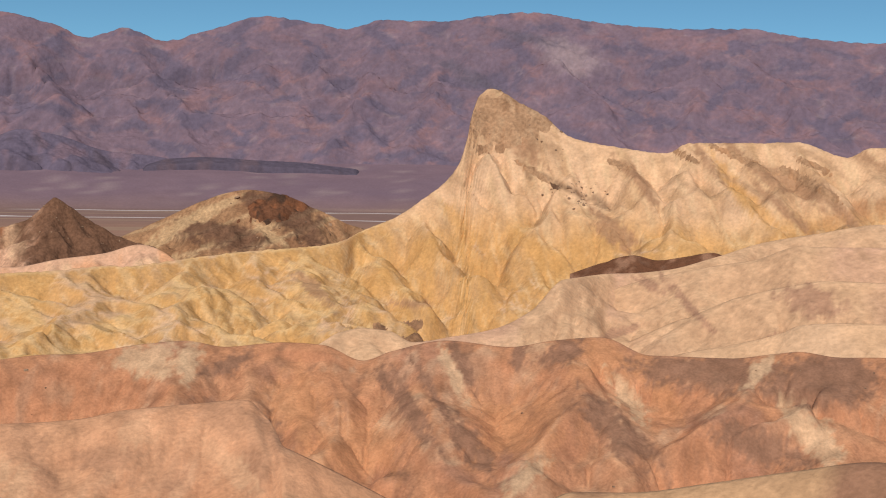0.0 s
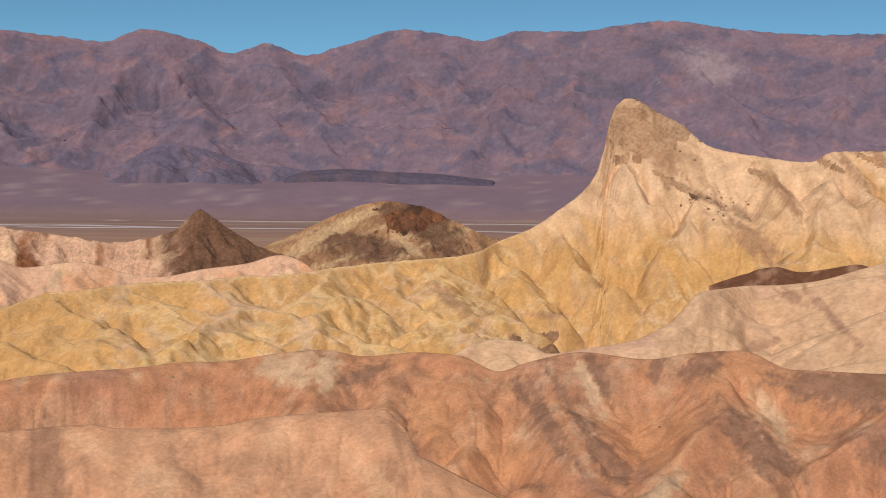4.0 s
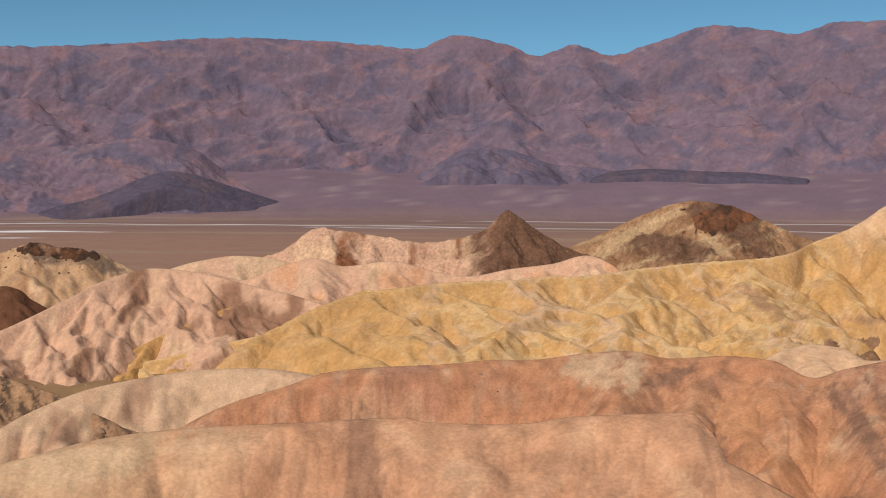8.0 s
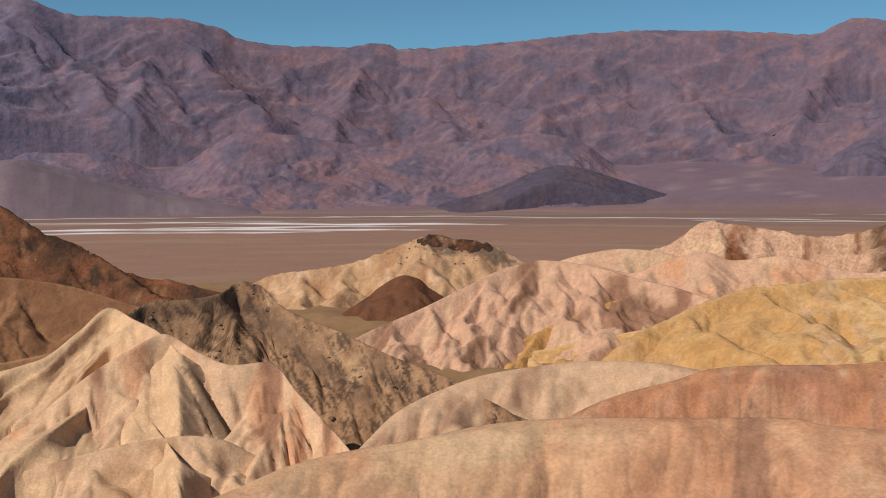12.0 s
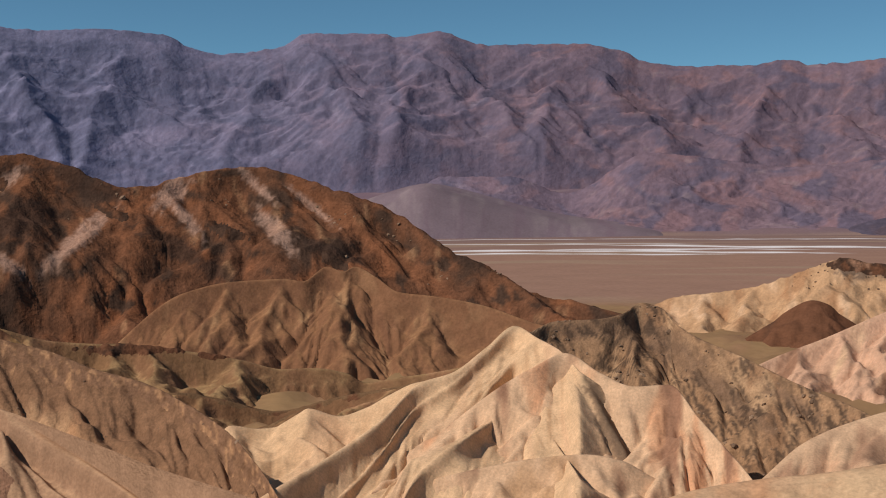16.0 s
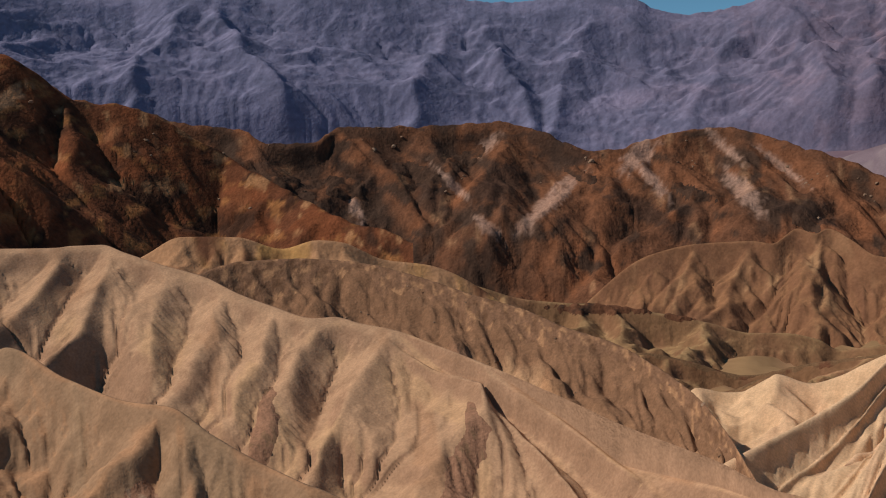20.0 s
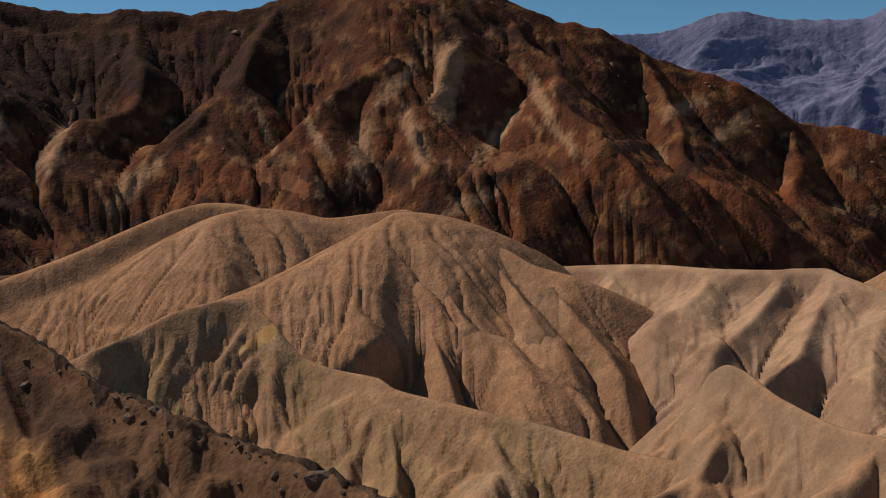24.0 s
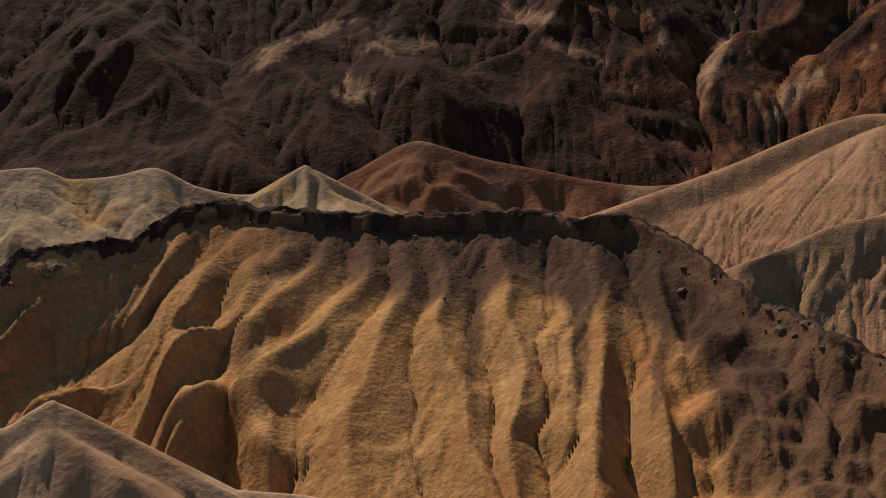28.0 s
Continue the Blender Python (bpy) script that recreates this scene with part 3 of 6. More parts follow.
CAPPED_DARK = ((119.09, -8.13, 3.28, 0.45, 85), (114.22, -8.46, 3.41, 0.43, 88), (115.88, -5.3, 1.51, 0.91, 0), (109.04, -8.21, 2.9, 1.26, -40), (121.12, -4.15, 2.27, 0.45, 0), (111.72, -5.87, 1.51, 1.01, 0), (125.31, -3.77, 3.03, 0.33, 0), (110.47, -10.27, 2.02, 0.35, 80), (106.4, -10.21, 2.78, 0.76, -45), (130.98, -3.2, 1.51, 0.25, 10))
# ---- end of plan ----


# ---- noise on arrays ----
def hash2(ix, iy, seed):
    h = (ix * 374761393 + iy * 668265263 + seed * 974634533) & 0xFFFFFFFF
    h = ((h ^ (h >> 13)) * 1274126177) & 0xFFFFFFFF
    return (h ^ (h >> 16)) & 0xFFFF


def perlin(x, y, seed=0):
    """Gradient noise, about -1 to 1."""
    x, y = np.broadcast_arrays(np.asarray(x, float), np.asarray(y, float))
    ix, iy = np.floor(x).astype(np.int64), np.floor(y).astype(np.int64)
    fx, fy = x - ix, y - iy
    u, w = fx * fx * fx * (fx * (fx * 6 - 15) + 10), fy * fy * fy * (fy * (fy * 6 - 15) + 10)

    def corner(dx, dy):
        a = hash2(ix + dx, iy + dy, seed) * (2 * np.pi / 65536)
        return np.cos(a) * (fx - dx) + np.sin(a) * (fy - dy)
    low = corner(0, 0) * (1 - u) + corner(1, 0) * u
    high = corner(0, 1) * (1 - u) + corner(1, 1) * u
    return (low * (1 - w) + high * w) * 1.5


def fbm(x, y, seed=0, octaves=4):
    out, a = 0, 1.0
    for k in range(octaves):
        out = out + a * perlin(x * 2.03 ** k, y * 2.03 ** k, seed + 17 * k)
        a *= 0.5
    return out / 1.6


def step01(a, b, x):
    f = np.clip((x - a) / (b - a), 0, 1)
    return f * f * (3 - 2 * f)


def curve(xs, ys, x):
    """A smooth line through the points that never overshoots them."""
    xs, ys = np.asarray(xs, float), np.asarray(ys, float)
    h, m = np.diff(xs), np.diff(ys) / np.diff(xs)
    d = np.zeros_like(ys)
    same = m[1:] * m[:-1] > 0
    w1, w2 = 2 * h[1:] + h[:-1], h[1:] + 2 * h[:-1]
    d[1:-1][same] = ((w1 + w2)[same] / (w1[same] / m[:-1][same] + w2[same] / m[1:][same]))
    d[0], d[-1] = m[0], m[-1]
    i = np.clip(np.searchsorted(xs, x) - 1, 0, len(h) - 1)
    t = (x - xs[i]) / h[i]
    return ((1 + 2 * t) * (1 - t) ** 2 * ys[i] + t * (1 - t) ** 2 * h[i] * d[i]
            + t * t * (3 - 2 * t) * ys[i + 1] + t * t * (t - 1) * h[i] * d[i + 1])


# ---- materials ----
def rock_material(name, fine, coarse, relief, spread=0.35, rough=0.95, streak=0.0):
    """Weathered rock: the layer colour of the mesh, broken up by grain and stains. fine, coarse: sizes in metres."""
    m = bpy.data.materials.new(name)
    m.use_nodes = True
    nt = m.node_tree
    n, link = nt.nodes, nt.links.new
    bsdf = n["Principled BSDF"]
    bsdf.inputs["Roughness"].default_value = rough
    bsdf.inputs["Specular IOR Level"].default_value = 0.04
    att = n.new("ShaderNodeAttribute")
    att.attribute_name = "rock"
    pos = n.new("ShaderNodeTexCoord")

    def grain(size, detail, low, high, stretch=1.0):
        mp = n.new("ShaderNodeMapping")
        mp.inputs["Scale"].default_value = (1 / size, 1 / size, stretch / size)
        tex = n.new("ShaderNodeTexNoise")
        tex.inputs["Scale"].default_value, tex.inputs["Detail"].default_value = 1.0, detail
        tex.inputs["Roughness"].default_value = 0.56
        link(pos.outputs["Object"], mp.inputs["Vector"])
        link(mp.outputs["Vector"], tex.inputs["Vector"])
        rng = n.new("ShaderNodeMapRange")
        rng.inputs["From Min"].default_value, rng.inputs["From Max"].default_value = 0.28, 0.72
        rng.inputs["To Min"].default_value, rng.inputs["To Max"].default_value = low, high
        link(tex.outputs["Fac"], rng.inputs["Value"])
        return tex.outputs["Fac"], rng.outputs["Result"]
    fac1, a = grain(fine, 6, 1 - spread, 1 + spread * 0.7)
    fac2, b = grain(coarse, 4, 1 - spread * 0.6, 1 + spread * 0.5, 1.3)
    run, runs = n.new("ShaderNodeAttribute"), n.new("ShaderNodeMapping")
    run.attribute_name = "run"
    runs.inputs["Scale"].default_value = (1 / (fine * 2.5), 1 / (fine * 8), 1)
    rill = n.new("ShaderNodeTexNoise")
    rill.inputs["Scale"].default_value, rill.inputs["Detail"].default_value, rill.inputs["Roughness"].default_value = 1.0, 5, 0.6
    rill.inputs["Distortion"].default_value = 0.6
    link(run.outputs["Vector"], runs.inputs["Vector"]), link(runs.outputs["Vector"], rill.inputs["Vector"])
    worn = n.new("ShaderNodeMapRange")
    worn.inputs["From Min"].default_value, worn.inputs["From Max"].default_value = 0.3, 0.7
    worn.inputs["To Min"].default_value, worn.inputs["To Max"].default_value = 1 - 0.5 * streak, 1 + 0.4 * streak
    link(rill.outputs["Fac"], worn.inputs["Value"])
    both = n.new("ShaderNodeMath")
    both.operation = "MULTIPLY"
    link(a, both.inputs[0]), link(worn.outputs["Result"], both.inputs[1])
    mul = n.new("ShaderNodeMath")
    mul.operation = "MULTIPLY"
    link(both.outputs[0], mul.inputs[0]), link(b, mul.inputs[1])
    mix = n.new("ShaderNodeVectorMath")
    mix.operation = "SCALE"
    link(att.outputs["Color"], mix.inputs[0]), link(mul.outputs[0], mix.inputs["Scale"])
    link(mix.outputs["Vector"], bsdf.inputs["Base Color"])
    add = n.new("ShaderNodeMath")
    add.operation = "MULTIPLY_ADD"
    link(fac2, add.inputs[0])
    add.inputs[1].default_value = coarse / fine * 0.35
    link(fac1, add.inputs[2])
    bump = n.new("ShaderNodeBump")
    bump.inputs["Strength"].default_value, bump.inputs["Distance"].default_value = 1.0, relief
    deep = n.new("ShaderNodeMath")
    deep.operation = "MULTIPLY_ADD"
    link(rill.outputs["Fac"], deep.inputs[0])
    deep.inputs[1].default_value = 5.0 * streak
    link(add.outputs[0], deep.inputs[2])
    link(deep.outputs[0], bump.inputs["Height"])
    link(bump.outputs["Normal"], bsdf.inputs["Normal"])
    return m


CLAY = rock_material("weathered_clay", 0.5, 4.0, 0.09, 0.2, streak=0.07)
CLAY_FAR = rock_material("distant_clay", 1.5, 10.0, 0.36, 0.18, streak=0.09)
RUBBLE = rock_material("stony_slope", 0.6, 4.0, 0.2, 0.28, streak=0.12)
CRAG = rock_material("broken_rock", 1.8, 11.0, 0.75, 0.32, streak=0.14)
FAR_ROCK = rock_material("mountain_rock", 15.0, 90.0, 3.2, 0.16)


def stone_material(name, dark, light):
    m = bpy.data.materials.new(name)
    m.use_nodes = True
    n, link = m.node_tree.nodes, m.node_tree.links.new
    bsdf, ramp, info, tex = n["Principled BSDF"], n.new("ShaderNodeValToRGB"), n.new("ShaderNodeObjectInfo"), n.new("ShaderNodeTexNoise")
    ramp.color_ramp.elements[0].color, ramp.color_ramp.elements[1].color = (*dark, 1), (*light, 1)
    tex.inputs["Scale"].default_value, tex.inputs["Detail"].default_value = 2.5, 6
    mix = n.new("ShaderNodeMath")
    mix.operation = "MULTIPLY_ADD"
    mix.inputs[1].default_value = 0.6
    link(tex.outputs["Fac"], mix.inputs[0]), link(info.outputs["Random"], mix.inputs[2])
    link(mix.outputs[0], ramp.inputs["Fac"]), link(ramp.outputs["Color"], bsdf.inputs["Base Color"])
    bump = n.new("ShaderNodeBump")
    bump.inputs["Distance"].default_value = 0.3
    link(tex.outputs["Fac"], bump.inputs["Height"]), link(bump.outputs["Normal"], bsdf.inputs["Normal"])
    bsdf.inputs["Roughness"].default_value = 0.9
    return m


STONE = stone_material("dark_stone", (0.040, 0.024, 0.016), (0.15, 0.088, 0.05))
BROWN_STONE = stone_material("brown_stone", (0.10, 0.055, 0.030), (0.30, 0.19, 0.115))
PLAIN = rock_material("desert_floor", 6.0, 60.0, 0.2, 0.12)

# layer colours
ROSE, SALMON, DUST, CREAM = (0.57, 0.27, 0.14), (0.61, 0.325, 0.18), (0.31, 0.165, 0.10), (0.65, 0.42, 0.255)
YELLOW, GOLD, BUFF, PALE = (0.69, 0.44, 0.20), (0.53, 0.29, 0.105), (0.65, 0.41, 0.24), (0.67, 0.44, 0.255)
UMBER, RUST, CHOCOLATE, ASH = (0.158, 0.070, 0.038), (0.235, 0.094, 0.045), (0.070, 0.040, 0.027), (0.34, 0.23, 0.15)
TAN, SAND, OLIVE, PINK = (0.43, 0.235, 0.122), (0.53, 0.32, 0.175), (0.36, 0.22, 0.105), (0.61, 0.365, 0.235)
# far rock and fans, with the aerial haze mixed into the colours
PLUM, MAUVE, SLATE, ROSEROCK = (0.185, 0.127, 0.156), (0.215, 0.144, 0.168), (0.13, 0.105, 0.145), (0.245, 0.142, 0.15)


def mixed(a, b, f):
    f = np.clip(f, 0, 1)[..., None]
    return np.asarray(a) * (1 - f) + np.asarray(b) * f


PLACES = {}


# ---- ground ----
def floor_height(r):
    return np.interp(r, [0, 2.5, 12, 60, 120, 200, 300, 500, 750, 950, 1150, 1300, 3350, 3600, 3850, 4300, 4990],
                     [98.35, 98.3, 90, 62, 53, 44, 36, 32, 28, 18, 6, 5, 4.5, 50, 98, 160, 300])


def ground_height(r, b):
    x, y = -r * np.sin(np.radians(b)), r * np.cos(np.radians(b))
    z = floor_height(r)
    z = z - 9 * step01(230, 330, r) * (1 - step01(600, 760, r)) * step01(28, 36, b) * (1 - step01(54, 60, b))
    z = z + (fbm(x / 60, y / 60, 3, 4) - 1.5 * np.abs(perlin(x / 22, y / 22, 5))) * np.interp(r, [0, 20, 120, 250, 700, 950, 1250], [0, 1.0, 3, 6, 6, 3, 0])
    return z + fbm(x / 300, y / 300, 8, 3) * np.interp(r, [3300, 4000], [0, 16])


def mesh_object(name, x, y, z, colour, material, keep=None, run=None):
    """One mesh on a grid of rows and columns, with its origin at the foot of its middle."""
    rows, cols = z.shape
    foot = Vector((float(x.mean()), float(y.mean()), float(z.min())))
    idx = np.arange(rows * cols).reshape(rows, cols)
    quads = np.stack([idx[:-1, :-1], idx[:-1, 1:], idx[1:, 1:], idx[1:, :-1]], -1).reshape(-1, 4)[:, ::-1]
    if keep is not None:
        k = (keep[:-1, :-1] | keep[:-1, 1:] | keep[1:, 1:] | keep[1:, :-1]).ravel()
        quads = quads[k]
    used = np.zeros(rows * cols, bool)
    used[quads.ravel()] = True
    number = np.cumsum(used) - 1
    quads = number[quads]
    pts = (np.stack([x, y, z], -1).reshape(-1, 3) - np.array(foot))[used]
    me = bpy.data.meshes.new(name)
    me.vertices.add(len(pts))
    me.vertices.foreach_set("co", pts.astype(np.float32).ravel())
    me.loops.add(quads.size)
    me.loops.foreach_set("vertex_index", quads.astype(np.int32).ravel())
    me.polygons.add(len(quads))
    me.polygons.foreach_set("loop_start", np.arange(0, quads.size, 4, dtype=np.int32))
    me.polygons.foreach_set("use_smooth", np.ones(len(quads), bool))
    me.update(calc_edges=True)
    layer = me.attributes.new("rock", "FLOAT_COLOR", "POINT")
    rgba = np.ones((rows * cols, 4), np.float32)
    rgba[:, :3] = np.broadcast_to(colour, (rows, cols, 3)).reshape(-1, 3)
    layer.data.foreach_set("color", rgba[used].ravel())
    if run is not None:
        way = np.zeros((rows * cols, 3), np.float32)
        way[:, 0], way[:, 1] = (np.broadcast_to(q, z.shape).ravel() for q in run)
        me.attributes.new("run", "FLOAT_VECTOR", "POINT").data.foreach_set("vector", way[used].ravel())
    me.materials.append(material)
    ob = new(name, me)
    ob.location = foot
    return ob


def smooth(z, k):
    """One step of creep: every point moves towards the mean of its neighbours."""
    p = np.pad(z, 1, mode="edge")
    return z + k * (0.25 * (p[:-2, 1:-1] + p[2:, 1:-1] + p[1:-1, :-2] + p[1:-1, 2:]) - z)


def eroded(x, y, z, hold, rounds, power, creep):
    """Rain on a slope: water gathers down the steepest way and cuts gullies. hold: 0 where the rock stands fast, 1 where it wears."""
    rows, cols = z.shape
    n = rows * cols
    shifts = [(-1, 0), (1, 0), (0, -1), (0, 1), (-1, -1), (-1, 1), (1, -1), (1, 1)]
    idx = np.arange(n).reshape(rows, cols)
    ipad = np.pad(idx, 1, constant_values=-1)

    def beside(a, dr, dc, fill):
        p = np.pad(a, 1, constant_values=fill)
        return p[1 + dr:1 + dr + rows, 1 + dc:1 + dc + cols]
    gaps = [np.hypot(beside(x, dr, dc, 1e6) - x, beside(y, dr, dc, 1e6) - y) for dr, dc in shifts]
    others = [ipad[1 + dr:1 + dr + rows, 1 + dc:1 + dc + cols] for dr, dc in shifts]
    cell = (np.abs(np.gradient(x, axis=0) * np.gradient(y, axis=1) - np.gradient(x, axis=1) * np.gradient(y, axis=0)) + 1e-3).ravel()
    z = z.copy()
    area = cell
    for k in range(rounds):
        best, way, gap = np.zeros_like(z), np.full(z.shape, -1), np.ones_like(z)
        for (dr, dc), g, o in zip(shifts, gaps, others):
            fall = (z - beside(z, dr, dc, 1e6)) / g
            more = fall > best
            best, way, gap = np.where(more, fall, best), np.where(more, o, way), np.where(more, g, gap)
        way = way.ravel()
        if k % 2 == 0:
            flow = cell.tolist() + [0.0]
            down = way.tolist()
            for i in np.argsort(-z.ravel()).tolist():
                flow[down[i]] += flow[i]
            area = np.array(flow[:n])
        f = (power * np.sqrt(area) / gap.ravel() * hold.ravel()) * (way >= 0)
        flat = z.ravel()
        z = ((flat + f * flat[way]) / (1 + f)).reshape(rows, cols)
        z = z + hold * (smooth(z, creep) - z)
    return z, area.reshape(rows, cols)


def turned(v, degrees):
    c, s = math.cos(radians(degrees)), math.sin(radians(degrees))
    return np.array([v[0] * c - v[1] * s, v[0] * s + v[1] * c])


def rib_line(rib, b, rc, zc, k, fall):
    """A spur from its bearings and angles above the horizon: a line of points that falls from the crest by about k * fall metres in a metre."""
    r0, z0, b0 = float(np.interp(rib[0][0], b, rc)), float(np.interp(rib[0][0], b, zc)), rib[0][0]
    crest_angle = math.degrees(math.atan2(z0 - EYE.z, r0))
    pts = [(r0, b0, z0 - 0.2)] if rib[0][1] > crest_angle - 0.35 else []
    for bearing, angle in rib[1 if pts else 0:]:
        rise, turn = math.tan(radians(angle)), math.cos(radians(bearing - b0))
        low, high = 0.4 * r0, r0 * 0.998
        for _ in range(40):
            r = 0.5 * (low + high)
            if z0 - k * (fall if pts else 1.0) * math.sqrt(r0 * r0 + r * r - 2 * r * r0 * turn) > EYE.z + r * rise:
                high = r
            else:
                low = r
        r0, b0, z0 = r, bearing, EYE.z + r * rise
        pts.append((r0, b0, z0))
    return np.array([(-r * math.sin(radians(a)), r * math.cos(radians(a)), z) for r, a, z in pts])


def ribbed(z, b, r, rc, toe, v, ribs, ks, depth, head, crown, seed, bend):
    """A slope that follows its ribs, with gullies of that depth between them. z: the even slope."""
    tracks = []
    for line in ribs:
        t = np.linspace(0, len(line) - 1, 160)
        x, y, h = (np.interp(t, np.arange(len(line)), line[:, q]) for q in range(3))
        a = np.degrees(np.arctan2(-x, y))
        a = np.where(a < b[0] - 90, a + 360, a)
        down = np.maximum.accumulate((np.interp(a, b, rc) - np.hypot(x, y)) / np.interp(a, b, toe)) + 1e-6 * t
        tracks.append((down, a, h))
    out, stood = z.copy(), {}
    for i in range(len(v) - 1, -1, -1):
        here, lift = [], []
        for n, (down, a, h) in enumerate(tracks):
            if down[0] - 0.01 > v[i]:
                continue
            if v[i] <= down[-1]:
                at = float(np.interp(v[i], down, a))
                up = float(np.interp(v[i], down, h)) - float(np.interp(at, b, z[i]))
                slant = (a[-1] - a[-40]) / max(down[-1] - down[-40], 0.02)
                stood[n] = (at, up, slant, v[i])
            else:
                at0, up, slant, v0 = stood.get(n, (a[-1], 0.0, 0.0, v[i]))
                at = at0 + slant * (v[i] - v0) * 0.7
                up = up * math.exp(-(v[i] - v0) * 3)
            here.append(at)
            lift.append(up)
        if not here:
            continue
        order = np.argsort(here)
        at, up = np.array(here)[order], np.array(lift)[order]
        wide = np.degrees(10 * depth / rc.mean())
        winding = (0.04 + 0.25 * bend) * wide * perlin(b / (0.9 * wide), 0 * b + v[i] * 5, seed + 15)
        gap = np.abs((b + winding)[:, None] - at[None]).min(1) * np.pi / 180 * r[i]
        gap = np.sqrt(gap * gap + crown * crown) - crown
        deep = depth * (1 - np.exp(-gap * ks / depth)) * step01(0.3, 1.6, (rc - r[i]) / head)
        out[i] = z[i] + np.interp(b, np.concatenate([[at[0] - wide], at, [at[-1] + wide]]), np.concatenate([[0], up, [0]])) - deep
    return out


def spur_lines(rng, starts, k, gaps, lean, floor, given=()):
    """The branching spurs of a ridge: each a line of points that runs down from its start. starts: (place, height, way, length); given: lines that stand already."""
    lines = [(0, pts) for pts in given]
    for place, top, way, length in starts:
        pts, p, w = [(*place, top)], place, way
        for t in np.linspace(0, 1, 7)[1:]:
            w = turned(w, rng.normal(0, 7))
            p = p + w * length / 6
            pts.append((*p, top - 0.2 - (top - floor) * t ** 0.92))
        lines.append((0, np.array(pts)))
    parents = list(lines)
    for level, gap in enumerate(gaps[1:], 1):
        made = []
        for _, pts in parents:
            step = np.hypot(*np.diff(pts[:, :2], axis=0).T)
            along = np.concatenate([[0], np.cumsum(step)])
            at, side = gap * rng.uniform(0.3, 0.9), rng.choice((-1, 1))
            while at < along[-1] * 0.97:
                p = np.array([np.interp(at, along, pts[:, q]) for q in range(3)])
                n = min(np.searchsorted(along, at), len(step)) - 1
                way = pts[n + 1, :2] - pts[n, :2]
                way = turned(way / (np.hypot(*way) + 1e-9), side * rng.uniform(42, 72))
                size = gaps[level - 1] * rng.uniform(0.45, 0.85)
                bend = turned(way, -side * rng.uniform(5, 30))
                mid = p[:2] + way * size * 0.5
                end = mid + bend * size * 0.5
                drop = size * k * rng.uniform(0.72, 0.95)
                made.append((level, np.array([(*p[:2], p[2] - 0.1), (*mid, p[2] - drop * 0.45), (*end, p[2] - drop)])))
                at, side = at + gap * rng.uniform(0.35, 0.75), -side
        lines += made
        parents = made
    return lines


